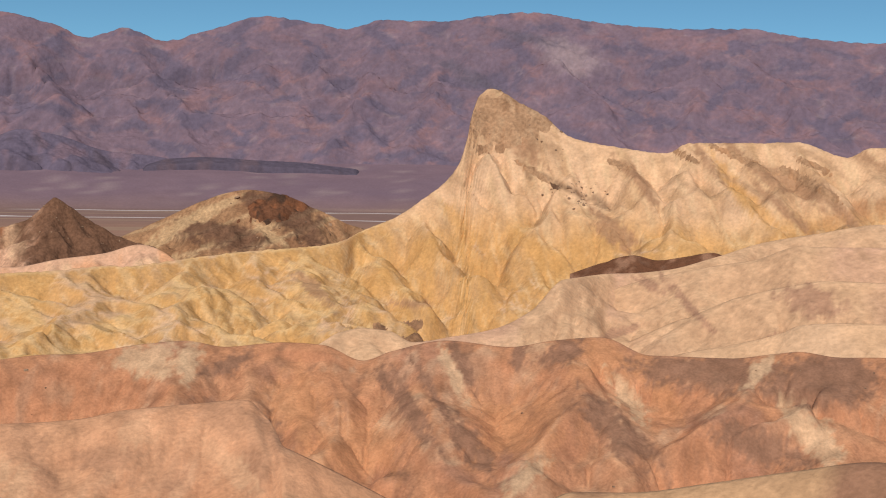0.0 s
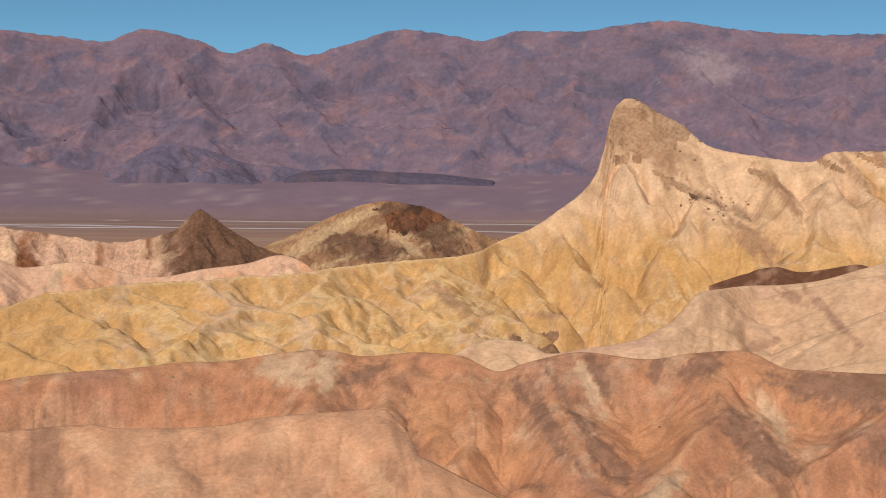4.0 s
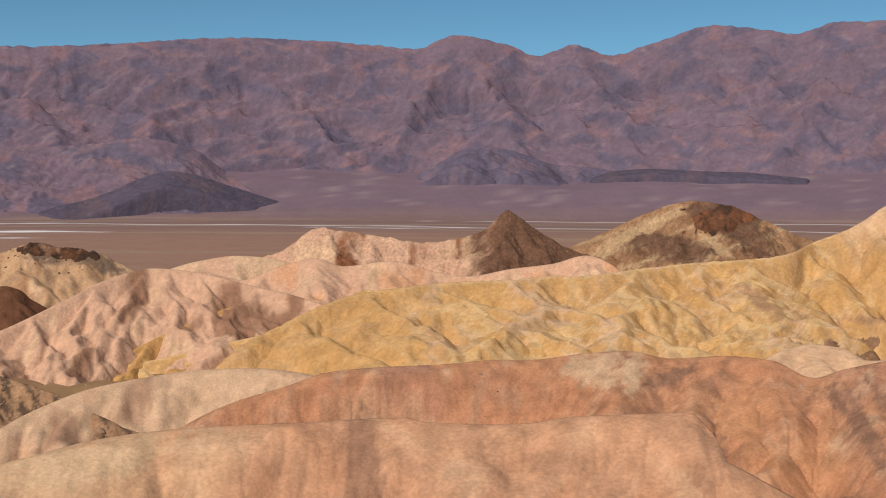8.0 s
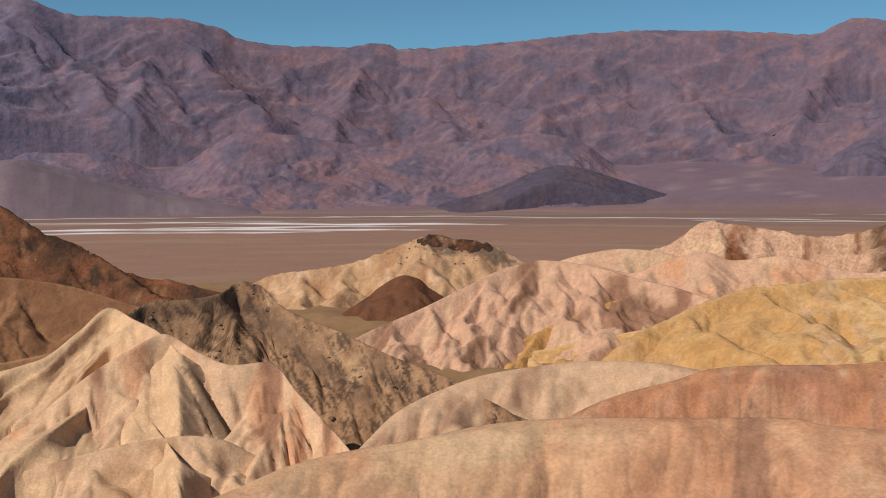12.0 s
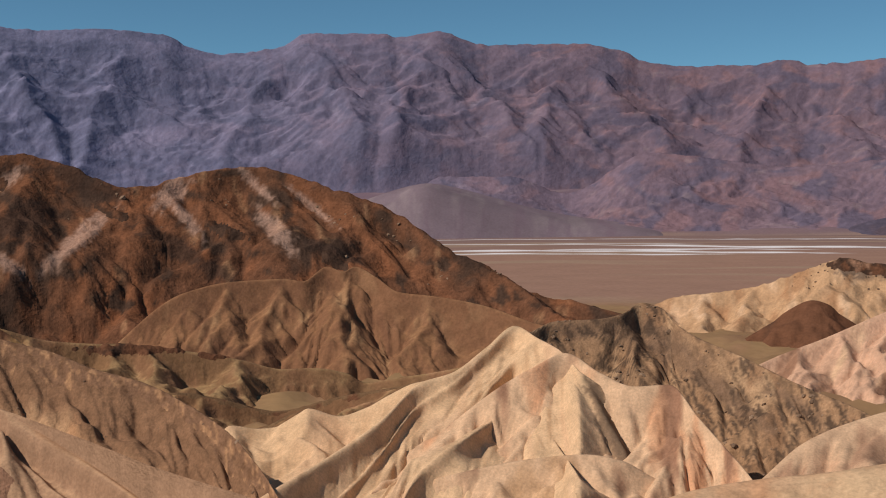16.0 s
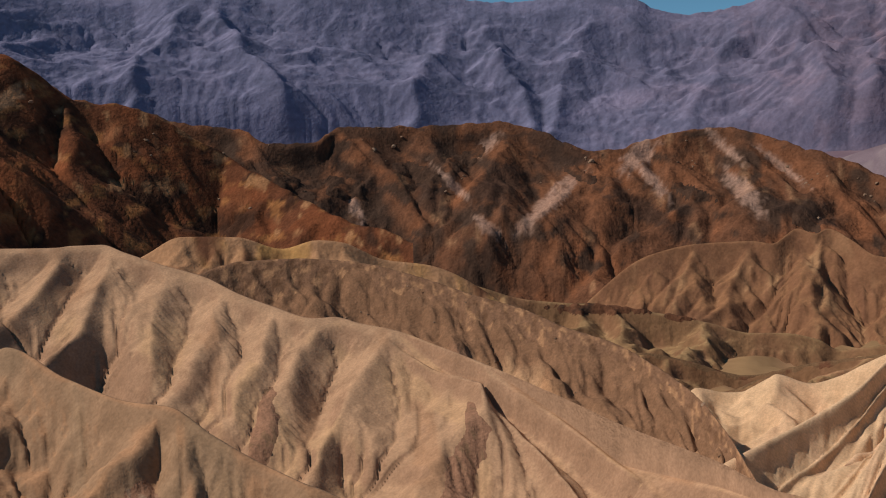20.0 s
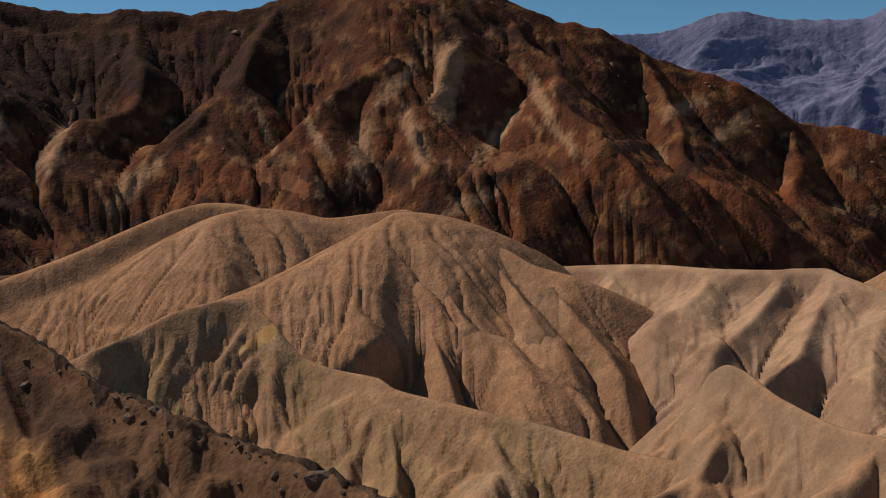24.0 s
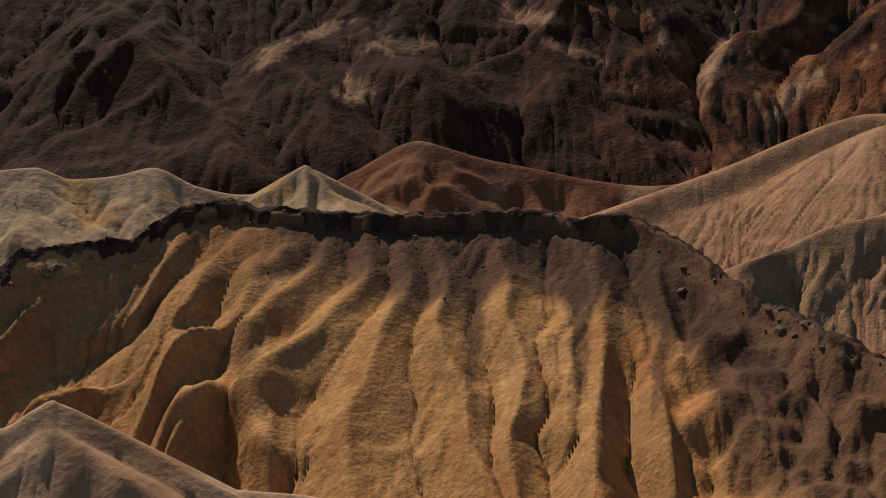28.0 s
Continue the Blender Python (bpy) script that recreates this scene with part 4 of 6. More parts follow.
def landform(name, label, category, crest, paint, reach, k=0.62, gaps=(24, 11), lean=0.0, crown=1.0, spurs=(), back=36, cell=0.1, rows=110, jag=0.0,
             rough=0.3, rills=5, wear=0.6, creep=0.08, material=None, seed=1, ends=(True, True), floor_up=0.0, brow=1.25, sink=0.2, mottle=0.2, soft=1, group="", lobes=(), crags=(), profile=0.0, bend=0.3, cuts=(), foot=0.78, ribs=(), fall=0.5, squash=1.0, head=0.0, twigs=False, auto=True, depth=0.0):
    """A ridge or hill: its crest, spurs that branch off it, and even slopes of steepness k between them.
    gaps: metres between the spurs and between their branches; lean: degrees by which spurs turn left on their way down (at the lowest and the highest bearing, or one for all);
    spurs: the bearings, at the crest and further down, and the distance there, of the spurs that stand out; brow: how much steeper the slope is right under the crest;
    sink: how high the valleys begin; lobes: (width, depth, length) of rounded ribs with sharp gullies between them; crags: (size, height) of broken ridges and hollows, and by how much they fade with the bearing;
    profile: in place of spurs, the power of a hollow slope; bend: how far the spurs wind; cuts: valleys (bearing and metres below the crest, at both ends, half width, depth);
    ribs: spurs that stand out, each from its bearings and angles; fall: their steepness, as a share of k; head: how far below the crest the gullies begin; twigs: whether the ribs branch; auto: whether spurs of their own come between them; depth: how far at most the hollows beside the ribs lie below them; squash: how much deeper the slope of a far range is in truth than it is built; foot: where the slope begins to level out."""
    rng = np.random.default_rng(seed)
    steepness, k = k, (k[0][1] if isinstance(k, tuple) else k)
    cb, cr, cz = (np.array(c, float) for c in zip(*crest))
    for q, (end, out) in enumerate(((0, -1), (-1, 1))):
        low = float(floor_height(cr[end])) - 2
        if ends[q] and cz[end] > low + 2:
            far = np.degrees((cz[end] - low) / k / cr[end])
            at = 0 if q == 0 else len(cb)
            cb, cr, cz = np.insert(cb, at, cb[end] + out * far), np.insert(cr, at, cr[end] * 0.97), np.insert(cz, at, low)
    cols = max(24, int((cb[-1] - cb[0]) / cell))
    b = np.linspace(cb[0], cb[-1], cols)
    rc, zc = curve(cb, cr, b), curve(cb, cz, b)
    ks = np.interp(b, *zip(*steepness)) if isinstance(steepness, tuple) else np.full(cols, steepness)
    s = np.concatenate([[0], np.cumsum(np.hypot(np.diff(rc * np.sin(np.radians(b))), np.diff(rc * np.cos(np.radians(b)))))])
    rc = rc + fbm(s / (30 + 0.1 * rc.mean()), 0 * s, seed + 40, 2) * np.clip(rc * 0.012, 0, 12)
    z0 = zc
    zc = zc + jag * fbm(s / (jag * 5 + 0.1), 0 * s + 3.1, seed + 44, 4)
    given = [(rib_line(rib, b, rc, zc, float(np.interp(rib[0][0], b, ks)), fall), float(np.interp(rib[0][0], b, ks))) for rib in ribs]
    far = max([reach] + [1.15 * float(np.interp(math.degrees(math.atan2(-q[0], q[1])) % 360 if b[0] > 60 else math.degrees(math.atan2(-q[0], q[1])), b, rc) - math.hypot(q[0], q[1])) for line, _ in given for q in line])
    toe = np.minimum(min(far, reach + 60), 0.62 * rc)
    base = np.minimum(floor_height(rc - toe) - 3 - 0.005 * rc + floor_up, zc - 1)
    behind = np.minimum(floor_height(rc + (zc - base) / math.tan(radians(back))) - 3 - 0.005 * rc, zc - 1)
    v = np.concatenate([np.linspace(1, 0, rows) ** 1.1, -np.linspace(0, 1, rows // 6 + 1)[1:] ** 1.3])[:, None]
    r = np.where(v >= 0, rc - v * toe, rc - v * (zc - behind) / math.tan(radians(back)))
    x, y = -r * np.sin(np.radians(b)), r * np.cos(np.radians(b))
    # the crest's own two slopes
    skew = np.clip(np.gradient(rc, np.radians(b)) / rc, -0.7, 0.7)
    for q in range(12):
        skew = np.convolve(np.pad(skew, 3, mode="edge"), np.ones(7) / 7, "valid")
    valley = base + (zc - base) * sink * (1 - np.clip(v, 0, 1)) ** 1.3
    off = np.abs(r - rc) / np.sqrt(1 + skew * skew)
    z = np.where(v >= 0, np.maximum(z0 + (zc - z0) * np.exp(-off / (3 * jag + 0.1)) - ks * brow * (np.sqrt(off * off + max(head, crown) ** 2) - max(head, crown)), np.minimum(valley, zc - 0.5 * off)), zc - (zc - behind) * np.abs(v) ** 0.9)
    # the spurs
    if profile:
        z = np.where(v >= 0, base + (z0 - base) * (1 - np.clip(v, 0, 1)) ** profile + (zc - z0) * np.exp(-off / (5 * jag + 0.1)), z)
    if depth and given:
        z[:rows] = ribbed(z[:rows], b, r[:rows], rc, toe, v[:rows, 0], [line for line, _ in given], ks, depth, max(head, crown), crown, seed, bend)
    starts, taken = [], []
    for b0, b1, *far in spurs:
        q = int(np.clip(np.searchsorted(b, b0), 1, cols - 2))
        p = np.array([-rc[q] * math.sin(radians(b[q])), rc[q] * math.cos(radians(b[q]))])
        rt = far[0] if far else rc[q] - toe[q]
        e = np.array([-rt * math.sin(radians(b1)), rt * math.cos(radians(b1))])
        size = np.hypot(*(e - p)) * (1.8 if far else 1.0)
        starts.append((p, zc[q] - 0.2, (e - p) / np.hypot(*(e - p)), size, zc[q] - 0.37 * size if far else base[q], ks[q]))
        taken.append(s[q])
    taken += [float(np.interp(rib[0][0], b, s)) for rib in ribs]
    for at in np.arange(gaps[0] * 0.5, s[-1] if auto and not profile else 0, gaps[0]):
        at = at + rng.uniform(-0.3, 0.3) * gaps[0]
        near = np.abs(s - at) < gaps[0] * 0.35
        if not near.any() or any(abs(at - t) < gaps[0] * 0.6 for t in taken):
            continue
        q = int(np.argmax(np.where(near, zc, -1e9)))
        if zc[q] - base[q] < gaps[0] * 0.12:
            continue
        p = np.array([-rc[q] * math.sin(radians(b[q])), rc[q] * math.cos(radians(b[q]))])
        tilt = np.interp(b[q], (b[0], b[-1]), lean) if isinstance(lean, tuple) else lean
        way = turned(-p / np.hypot(*p), -tilt + rng.normal(0, 14))
        size = max(toe[q] * 0.9, (zc[q] - base[q]) / (0.75 * ks[q]))
        starts.append((p, zc[q] - 0.2, way, size, base[q], ks[q]))
    lines = []
    for p, top, way, size, low, drop in starts:
        lines += spur_lines(rng, [(p, top, way, size)], drop, gaps, lean, low)
    for pts, drop in given:
        if depth and not twigs:
            continue
        lines += spur_lines(rng, [], drop, gaps if twigs else gaps[:1], lean, 0, [pts])
    wind = bend * gaps[0] * step01(0, gaps[0], np.abs(r - rc))
    xw = x + wind * (perlin(x / gaps[0], y / gaps[0], seed + 81) + 0.4 * perlin(x / gaps[0] * 2.7, y / gaps[0] * 2.7, seed + 82))
    yw = y + wind * (perlin(x / gaps[0], y / gaps[0], seed + 83) + 0.4 * perlin(x / gaps[0] * 2.7, y / gaps[0] * 2.7, seed + 84))
    for level, pts in lines:
        span = gaps[level] * 1.5
        for (x0, y0, h0), (x1, y1, h1) in zip(pts[:-1], pts[1:]):
            r0, r1 = math.hypot(x0, y0), math.hypot(x1, y1)
            lo, hi = min(r0, r1) - span, max(r0, r1) + span
            b0, b1 = math.degrees(math.atan2(-x0, y0)), math.degrees(math.atan2(-x1, y1))
            if b1 - b0 > 180 or b0 - b1 > 180:
                continue
            if cb[0] > 60:
                b0, b1 = b0 % 360, b1 % 360
            wide = math.degrees(span / max(lo, 10.0))
            c0, c1 = np.searchsorted(b, (min(b0, b1) - wide, max(b0, b1) + wide))
            if c1 - c0 < 2:
                continue
            part = r[:rows, c0:c1]
            inside = np.nonzero((part.max(1) > lo) & (part.min(1) < hi))[0]
            if len(inside) < 2:
                continue
            win = (slice(inside[0], inside[-1] + 1), slice(c0, c1))
            dx, dy = x1 - x0, y1 - y0
            px, py = xw[win] - x0, yw[win] - y0
            t = np.clip((px * dx + py * dy) / (dx * dx + dy * dy + 1e-9), 0, 1)
            d2 = (px - t * dx) ** 2 + (py - t * dy) ** 2
            c = crown * (1.0, 0.6, 0.4)[level]
            z[win] = np.maximum(z[win], h0 + (h1 - h0) * t - ks[c0:c1] * (np.sqrt(d2 + c * c) - c))
    a = np.abs(v)
    away = np.abs(r - rc)
    tilt = np.interp(b, (b[0], b[-1]), lean) if isinstance(lean, tuple) else lean
    for n, (wide, deep, long) in enumerate(lobes):
        run = s - np.tan(np.radians(tilt)) * away + 0.8 * wide * perlin(s / (2.6 * wide), away / (2.6 * wide), seed + 86 + n)
        for part, share in ((1.0, 1.0), (2.3, 0.35)):
            rib = np.abs(perlin(run / wide * part, away / (wide * long) * part, seed + 71 + n))
            z = z - deep * share * (1 - np.clip(rib / 0.55, 0, 1)) ** 1.5 * step01(0.02, 1.2, away / wide) * (v > 0)
    for b0, d0, b1, d1, wide, deep in cuts:
        sa, sb = np.interp((b0, b1), b, s)
        px, py, dx, dy = s - sa + 0.25 * wide * perlin(s / wide, away / wide, 7), away - d0, sb - sa, d1 - d0
        t = np.clip((px * dx + py * dy) / (dx * dx + dy * dy), 0, 1.3)
        gap = np.hypot(px - t * dx, py - t * dy)
        z = z - deep * (0.35 + 0.65 * np.clip(t, 0, 1)) * np.clip(1 - gap / wide, 0, 1) ** 1.3 * step01(0, 7, away) * (v > 0)
    if crags:
        wide, deep = crags[:2]
        deep = deep * np.interp(b, *zip(*crags[2])) if len(crags) > 2 else deep
        px, py = (s + 0 * r, away * squash) if squash > 1 else (x, y)
        xw = px + 0.35 * wide * perlin(px / wide, py / wide, seed + 91)
        yw = py + 0.35 * wide * perlin(px / wide, py / wide, seed + 92)
        cut = 0
        for n in range(6):
            cut = cut + 0.54 ** n * np.abs(perlin(xw / wide * 2.1 ** n, yw / wide * 2.1 ** n, seed + 93 + n))
        z = z - deep * cut * step01(0, 0.7, away / wide) * (v > 0) * (1 - 0.75 * step01(0.6, 1, a)) * ((1 - np.clip(a, 0, 1)) ** 0.8 if profile else 1)
    z = np.where(v > 0, z - (z - base) * step01(foot, 1, a), z)
    z = z + rough * (fbm(x / 5, y / 5, seed + 61, 4) + 0.8 * perlin(x / 13, y / 13, seed + 62)) * step01(0, 0.05, a)
    for q in range(soft):
        z = smooth(z, 0.4 * step01(0, 0.05, a))
    area = np.ones_like(z)
    if rills:
        z, area = eroded(*((s + 0 * r, away * squash * np.where(v < 0, -1, 1)) if squash > 1 else (x, y)), z, (0.02 + 0.98 * step01(0.0, 0.06, a)) * np.ones_like(z), rills, 0.12 * wear, creep)
    floor = ground_height(r, b)
    if rc.mean() > 3000 and not any(ends):
        z = z - 70 * (1 - step01(0, 0.9, np.minimum(b - b[0], b[-1] - b)))
    ax, ay, az, bx, by, bz = (np.gradient(q, axis=n) for n in (0, 1) for q in (x, y, z))
    nx, ny, nz = ay * bz - az * by, az * bx - ax * bz, ax * by - ay * bx
    steep = np.degrees(np.arccos(np.clip(np.abs(nz) / (np.sqrt(nx * nx + ny * ny + nz * nz) + 1e-9), 0, 1)))
    place = dict(steep=steep, s=np.broadcast_to(s, z.shape), d=np.abs(r - rc), v=v + 0 * z, z=z, b=b + 0 * z, r=r, x=x, y=y, seed=seed, area=area)
    tone = 1 + mottle * (fbm(x / (gaps[-1] * 0.5), y / (gaps[-1] * 0.5), seed + 21, 4) + 0.15 * perlin(z / (gaps[-1] * 0.35) + fbm(x / 30, y / 30, 5, 2), s / 60, seed + 23))
    ob = mesh_object(name, x, y, z, paint(place) * np.clip(tone, 0.45, 1.6)[..., None], material or CLAY, keep=None if group else z > floor - 3 - 0.004 * r, run=(s, np.abs(r - rc)))
    PLACES[ob.name] = place
    return tagged(ob, label, category, group)


# ---- colouring of the layers ----
def blots(p, colours, size, seed=0, stretch=2.0):
    """Large uneven patches of the colours, drawn out down the slope."""
    out = np.broadcast_to(np.asarray(colours[0]), p["z"].shape + (3,))
    for k, c in enumerate(colours[1:]):
        n = fbm(p["s"] / size + 31 * k, p["d"] / (size * stretch), p["seed"] * 7 + seed + 11 * k, 4)
        out = mixed(out, c, step01(0.05, 0.4, n))
    return out


def beds(p, base, colour, thick, tilt, share, seed=0):
    """Tilted beds of another colour that crop out along the slope."""
    h = p["z"] + tilt * p["s"] + thick * 0.5 * fbm(p["s"] / (thick * 4), p["d"] / (thick * 4), seed + 3, 3)
    n = perlin(h / thick, 0 * h + seed * 3.7, seed)
    return mixed(base, colour, step01(share, share + 0.25, n))


def steep_tone(p, base, colour, low, high, share=1.0):
    """Another colour where the slope is steep: fresh rock that holds no dust, and on the far range painted shade."""
    n = 8 * fbm(p["s"] / 9, p["d"] / 9, p["seed"] + 33, 3)
    return mixed(base, colour, share * step01(low, high, p["steep"] + n))


def streaks(p, base, colour, width, share, seed=0, lean=0.0):
    """Narrow runs of another colour that follow the slope down."""
    n = fbm((p["s"] + lean * p["d"]) / width, p["d"] / (5 * width), p["seed"] + seed + 55, 4)
    return mixed(base, colour, share * step01(0.05, 0.4, n))


def stain(p, base, colour, bearing, height, wide, tall, lean=0.0, soft=0.35):
    """One patch of another rock, at a bearing and height, with a ragged edge. wide, tall: half sizes in metres."""
    sx = np.radians(p["b"] - bearing) * p["r"]
    sz = p["z"] - height
    u = (sx * math.cos(lean) + sz * math.sin(lean)) / wide
    w = (-sx * math.sin(lean) + sz * math.cos(lean)) / tall
    n = 0.8 * fbm(u * 1.6 + bearing, w * 1.3, 77, 5) + 0.5 * fbm(sx / 5, p["z"] / 11, 78, 3)
    return mixed(base, colour, 0.85 * (1 - step01(1 - soft, 1 + soft, np.hypot(u, w) + n)))


def patches(p, base, colour, places, share=0.85, soft=0.3):
    """Patches of another rock on a slope, each with a ragged edge, at the bearings and angles of places."""
    angle = np.degrees(np.arctan2(p["z"] - EYE.z, p["r"]))
    out = np.array(base)
    for b, e, long, wide, dip in places:
        reach = 2.4 * max(long, wide)
        cols = np.nonzero(np.abs(p["b"][0] - b) < reach)[0]
        if len(cols) < 2:
            continue
        rows = np.nonzero((np.abs(angle[:, cols] - e) < reach).any(1))[0]
        if len(rows) < 2:
            continue
        win = (slice(rows[0], rows[-1] + 1), slice(cols[0], cols[-1] + 1))
        du, dw = b - p["b"][win], angle[win] - e
        c, q = math.cos(radians(dip)), math.sin(radians(dip))
        u, w = (du * c + dw * q) / long, (dw * c - du * q) / wide
        n = 0.75 * fbm(u * 2.2 + b, w * 1.1 + e, 77, 4) + 0.6 * fbm(du / 0.22 + b, dw / 0.22, 78, 4)
        out[win] = mixed(out[win], colour, share * (1 - step01(1 - soft, 1 + soft, np.hypot(u, w) + n)) * (p["v"][win] > -0.1))
    return out


def crest_band(p, base, colour, reach, seed=0):
    """The top of the slope in another colour, to a ragged line."""
    n = fbm(p["s"] / (reach * 1.5), p["d"] / (reach * 4), p["seed"] + seed + 90, 4)
    return mixed(base, colour, 1 - step01(0.7, 1.1, p["d"] / reach + 0.7 * n))


def patch(bearing, height, wide, tall, lean=0.0):
    """Where a patch of rock lies on a slope: above 0.5 inside its ragged edge."""
    def inside(p):
        sx, sz = np.radians(p["b"] - bearing) * p["r"], p["z"] - height
        u = (sx * math.cos(lean) + sz * math.sin(lean)) / wide
        w = (-sx * math.sin(lean) + sz * math.cos(lean)) / tall
        size = min(wide, tall)
        n = 0.55 * fbm(sx / (size * 1.3) + bearing, sz / (size * 1.3), 77, 5) + 0.35 * fbm(sx / 5, p["z"] / 11, 78, 3)
        return np.clip(1.5 - np.hypot(u, w) - n, 0, 1) * (p["v"] > -0.08)
    return inside


def outcrop(ob, name, inside, colours, lift, label="", material=None, grain=3.0):
    """A bed of other rock that stands out of the slope of ob as a part of it. lift: its height in metres; grain: the size of its blocks."""
    p = PLACES[ob.name]
    m = inside(p)
    on = m > 0.5
    grown = (np.pad(m > 0.4, 1)[2:, 1:-1] | np.pad(m > 0.4, 1)[:-2, 1:-1] | np.pad(m > 0.4, 1)[1:-1, 2:] | np.pad(m > 0.4, 1)[1:-1, :-2] | (m > 0.4))
    left = {tuple(q) for q in np.argwhere(grown).tolist()}
    while left:
        heap, seen = [left.pop()], []
        while heap:
            i, j = heap.pop()
            seen.append((i, j))
            for q in ((i + di, j + dj) for di in (-1, 0, 1) for dj in (-1, 0, 1)):
                if q in left:
                    left.discard(q)
                    heap.append(q)
        i, j = np.array(seen).T
        if on[i, j].sum() < 14:
            continue
        own = np.zeros(m.shape, bool)
        own[i, j] = True
        win = (slice(max(i.min() - 1, 0), i.max() + 2), slice(max(j.min() - 1, 0), j.max() + 2))
        q = {key: (val[win] if isinstance(val, np.ndarray) else val) for key, val in p.items()}
        n = m[win] * own[win]
        x, y, z = q["x"], q["y"], q["z"]
        blocks = 0.55 + 0.45 * fbm(x / grain, (y + z) / grain, p["seed"] + 5, 3) + 0.3 * np.abs(perlin(x / grain / 2, z / grain, 9))
        top = z - 0.25 * lift + lift * 1.25 * step01(0.42, 0.72, n) * np.clip(blocks, 0.2, 1.5)
        piece = mesh_object(name, x, y, top, blots(q, colours, grain * 2.5, 3, 1.2), material or ob.data.materials[0], keep=n > 0.4, run=(q["s"], q["d"]))
        piece.parent = ob
        piece.location = piece.location - ob.location
        tagged(piece, label)


# ground sheet, one piece to the horizon
gb = np.concatenate([np.linspace(-180, -46, 70)[:-1], np.linspace(-46, 146, 260), np.linspace(146, 180, 20)[1:]])
gr = np.concatenate([[0.0], np.geomspace(0.5, 120, 36)[:-1], np.geomspace(120, 1300, 90)[:-1], np.geomspace(1300, 3400, 120)[:-1], np.linspace(3400, 4990, 40)])[:, None]
gz = ground_height(gr, gb)
gx, gy = -gr * np.sin(np.radians(gb)), gr * np.cos(np.radians(gb))
gcol = mixed(np.broadcast_to((0.30, 0.18, 0.09), gz.shape + (3,)), OLIVE, 0.4 + 1.2 * fbm(gx / 18, gy / 18, 12, 5))
gcol = mixed(gcol, DUST, 1.2 * fbm(gx / 30 + 7, gy / 30, 14, 5))
flat = step01(950, 1250, gr + 0 * gz)
playa = mixed(np.broadcast_to((0.325, 0.19, 0.135), gz.shape + (3,)), (0.24, 0.152, 0.13), step01(2000, 3000, gr + 120 * fbm(gx / 400, gy / 400, 5)))
playa = mixed(playa, (0.36, 0.25, 0.17), step01(0.1, 0.5, perlin(gr / 90 + 0.6 * perlin(gb / 9, gr / 400, 2), gb / 22, 6)) * 0.6)
gcol = mixed(gcol, playa, flat)
salt = 0 * gz
for at, b0, b1, thick, bend in ((2330, 17, 40, 26, 9), (2420, 19, 34, 22, 3), (2560, 14, 30, 40, 12), (2240, 22, 48, 14, 5), (2900, -6, 26, 12, 14), (2740, 24, 40, 16, 4), (3080, 18, 45, 10, 6),
                                (3180, -30, 2, 14, 2), (2680, -25, 8, 8, 3)):
    mid = at + bend * (gb - 0.5 * (b0 + b1)) + 60 * perlin(gb / 5 + at, 0 * gb, 31)
    width = 1.8 * thick * (0.5 + 0.9 * np.abs(perlin(gb / 4, 0 * gb + at, 32))) * step01(b0, b0 + 5, gb) * (1 - step01(b1 - 6, b1, gb)) + 0.01
    salt = np.maximum(salt, (1 - step01(0.6, 1.3, np.abs(gr - mid) / width)) * (width > 1.5))
gcol = mixed(gcol, (0.80, 0.75, 0.74), salt)
fan = mixed(np.broadcast_to(MAUVE, gz.shape + (3,)), PLUM, 0.5 + fbm(gx / 260, gy / 260, 9))
wash = np.abs(perlin(gb / 2.6 + 0.5 * perlin(gb / 3, gr / 160, 21), gr / 900, 22))
fan = mixed(fan, (0.30, 0.225, 0.225), 0.6 * (1 - step01(0.02, 0.07, wash)) * step01(3350, 3600, gr))
gcol = mixed(gcol, fan, step01(3250, 3600, gr + 130 * fbm(gx / 500, gy / 500, 15)))
ground = mesh_object("ground", gx + 0 * gz, gy + 0 * gz, gz, gcol, PLAIN)
tagged(ground, "tan desert ground with salt flat and gravel fans", "ground", kind="structure")

# ---- loose rocks ----
def boulder(seed, stone):
    bm = bmesh.new()
    bmesh.ops.create_icosphere(bm, subdivisions=1, radius=1.0)
    for v in bm.verts:
        n = noise.noise(v.co * 1.1 + Vector((seed * 7.7, 0, 0))) + 0.5 * noise.noise(v.co * 2.7 + Vector((0, seed * 5.1, 0)))
        v.co *= 1 + 0.45 * n
        v.co.z *= 0.75
        for axis in range(3):
            v.co[axis] = max(-0.72, min(0.72, v.co[axis]))
    me = bpy.data.meshes.new("rock")
    bm.to_mesh(me)
    bm.free()
    me.materials.append(stone)
    return me


BOULDERS = [[boulder(k, m) for k in range(6)] for m in (STONE, BROWN_STONE)]


def rocks(ob, count, size, where, label="", seed=1, kind=0):
    """Loose rocks bedded in the slope of ob, each a part of it. where: the chance of a rock from the place of a point."""
    p = PLACES[ob.name]
    rng = np.random.default_rng(seed)
    weight = np.clip(where(p), 0, None) * (p["v"] >= -0.05)
    weight = weight.ravel() / weight.sum()
    for i in rng.choice(weight.size, count, p=weight):
        stone = new("rock", BOULDERS[kind][rng.integers(6)])
        stone.parent = ob
        big = size * rng.lognormal(0, 0.45)
        at = Vector((p["x"].ravel()[i], p["y"].ravel()[i], p["z"].ravel()[i] - 0.12 * big))
        stone.location = at - ob.location
        stone.rotation_euler = (rng.uniform(-0.5, 0.5), rng.uniform(-0.5, 0.5), rng.uniform(0, 6.3))
        stone.scale = (big * rng.uniform(0.7, 1.5), big * rng.uniform(0.7, 1.3), big * rng.uniform(0.6, 1.1))
        if label:
            stone["label"] = label


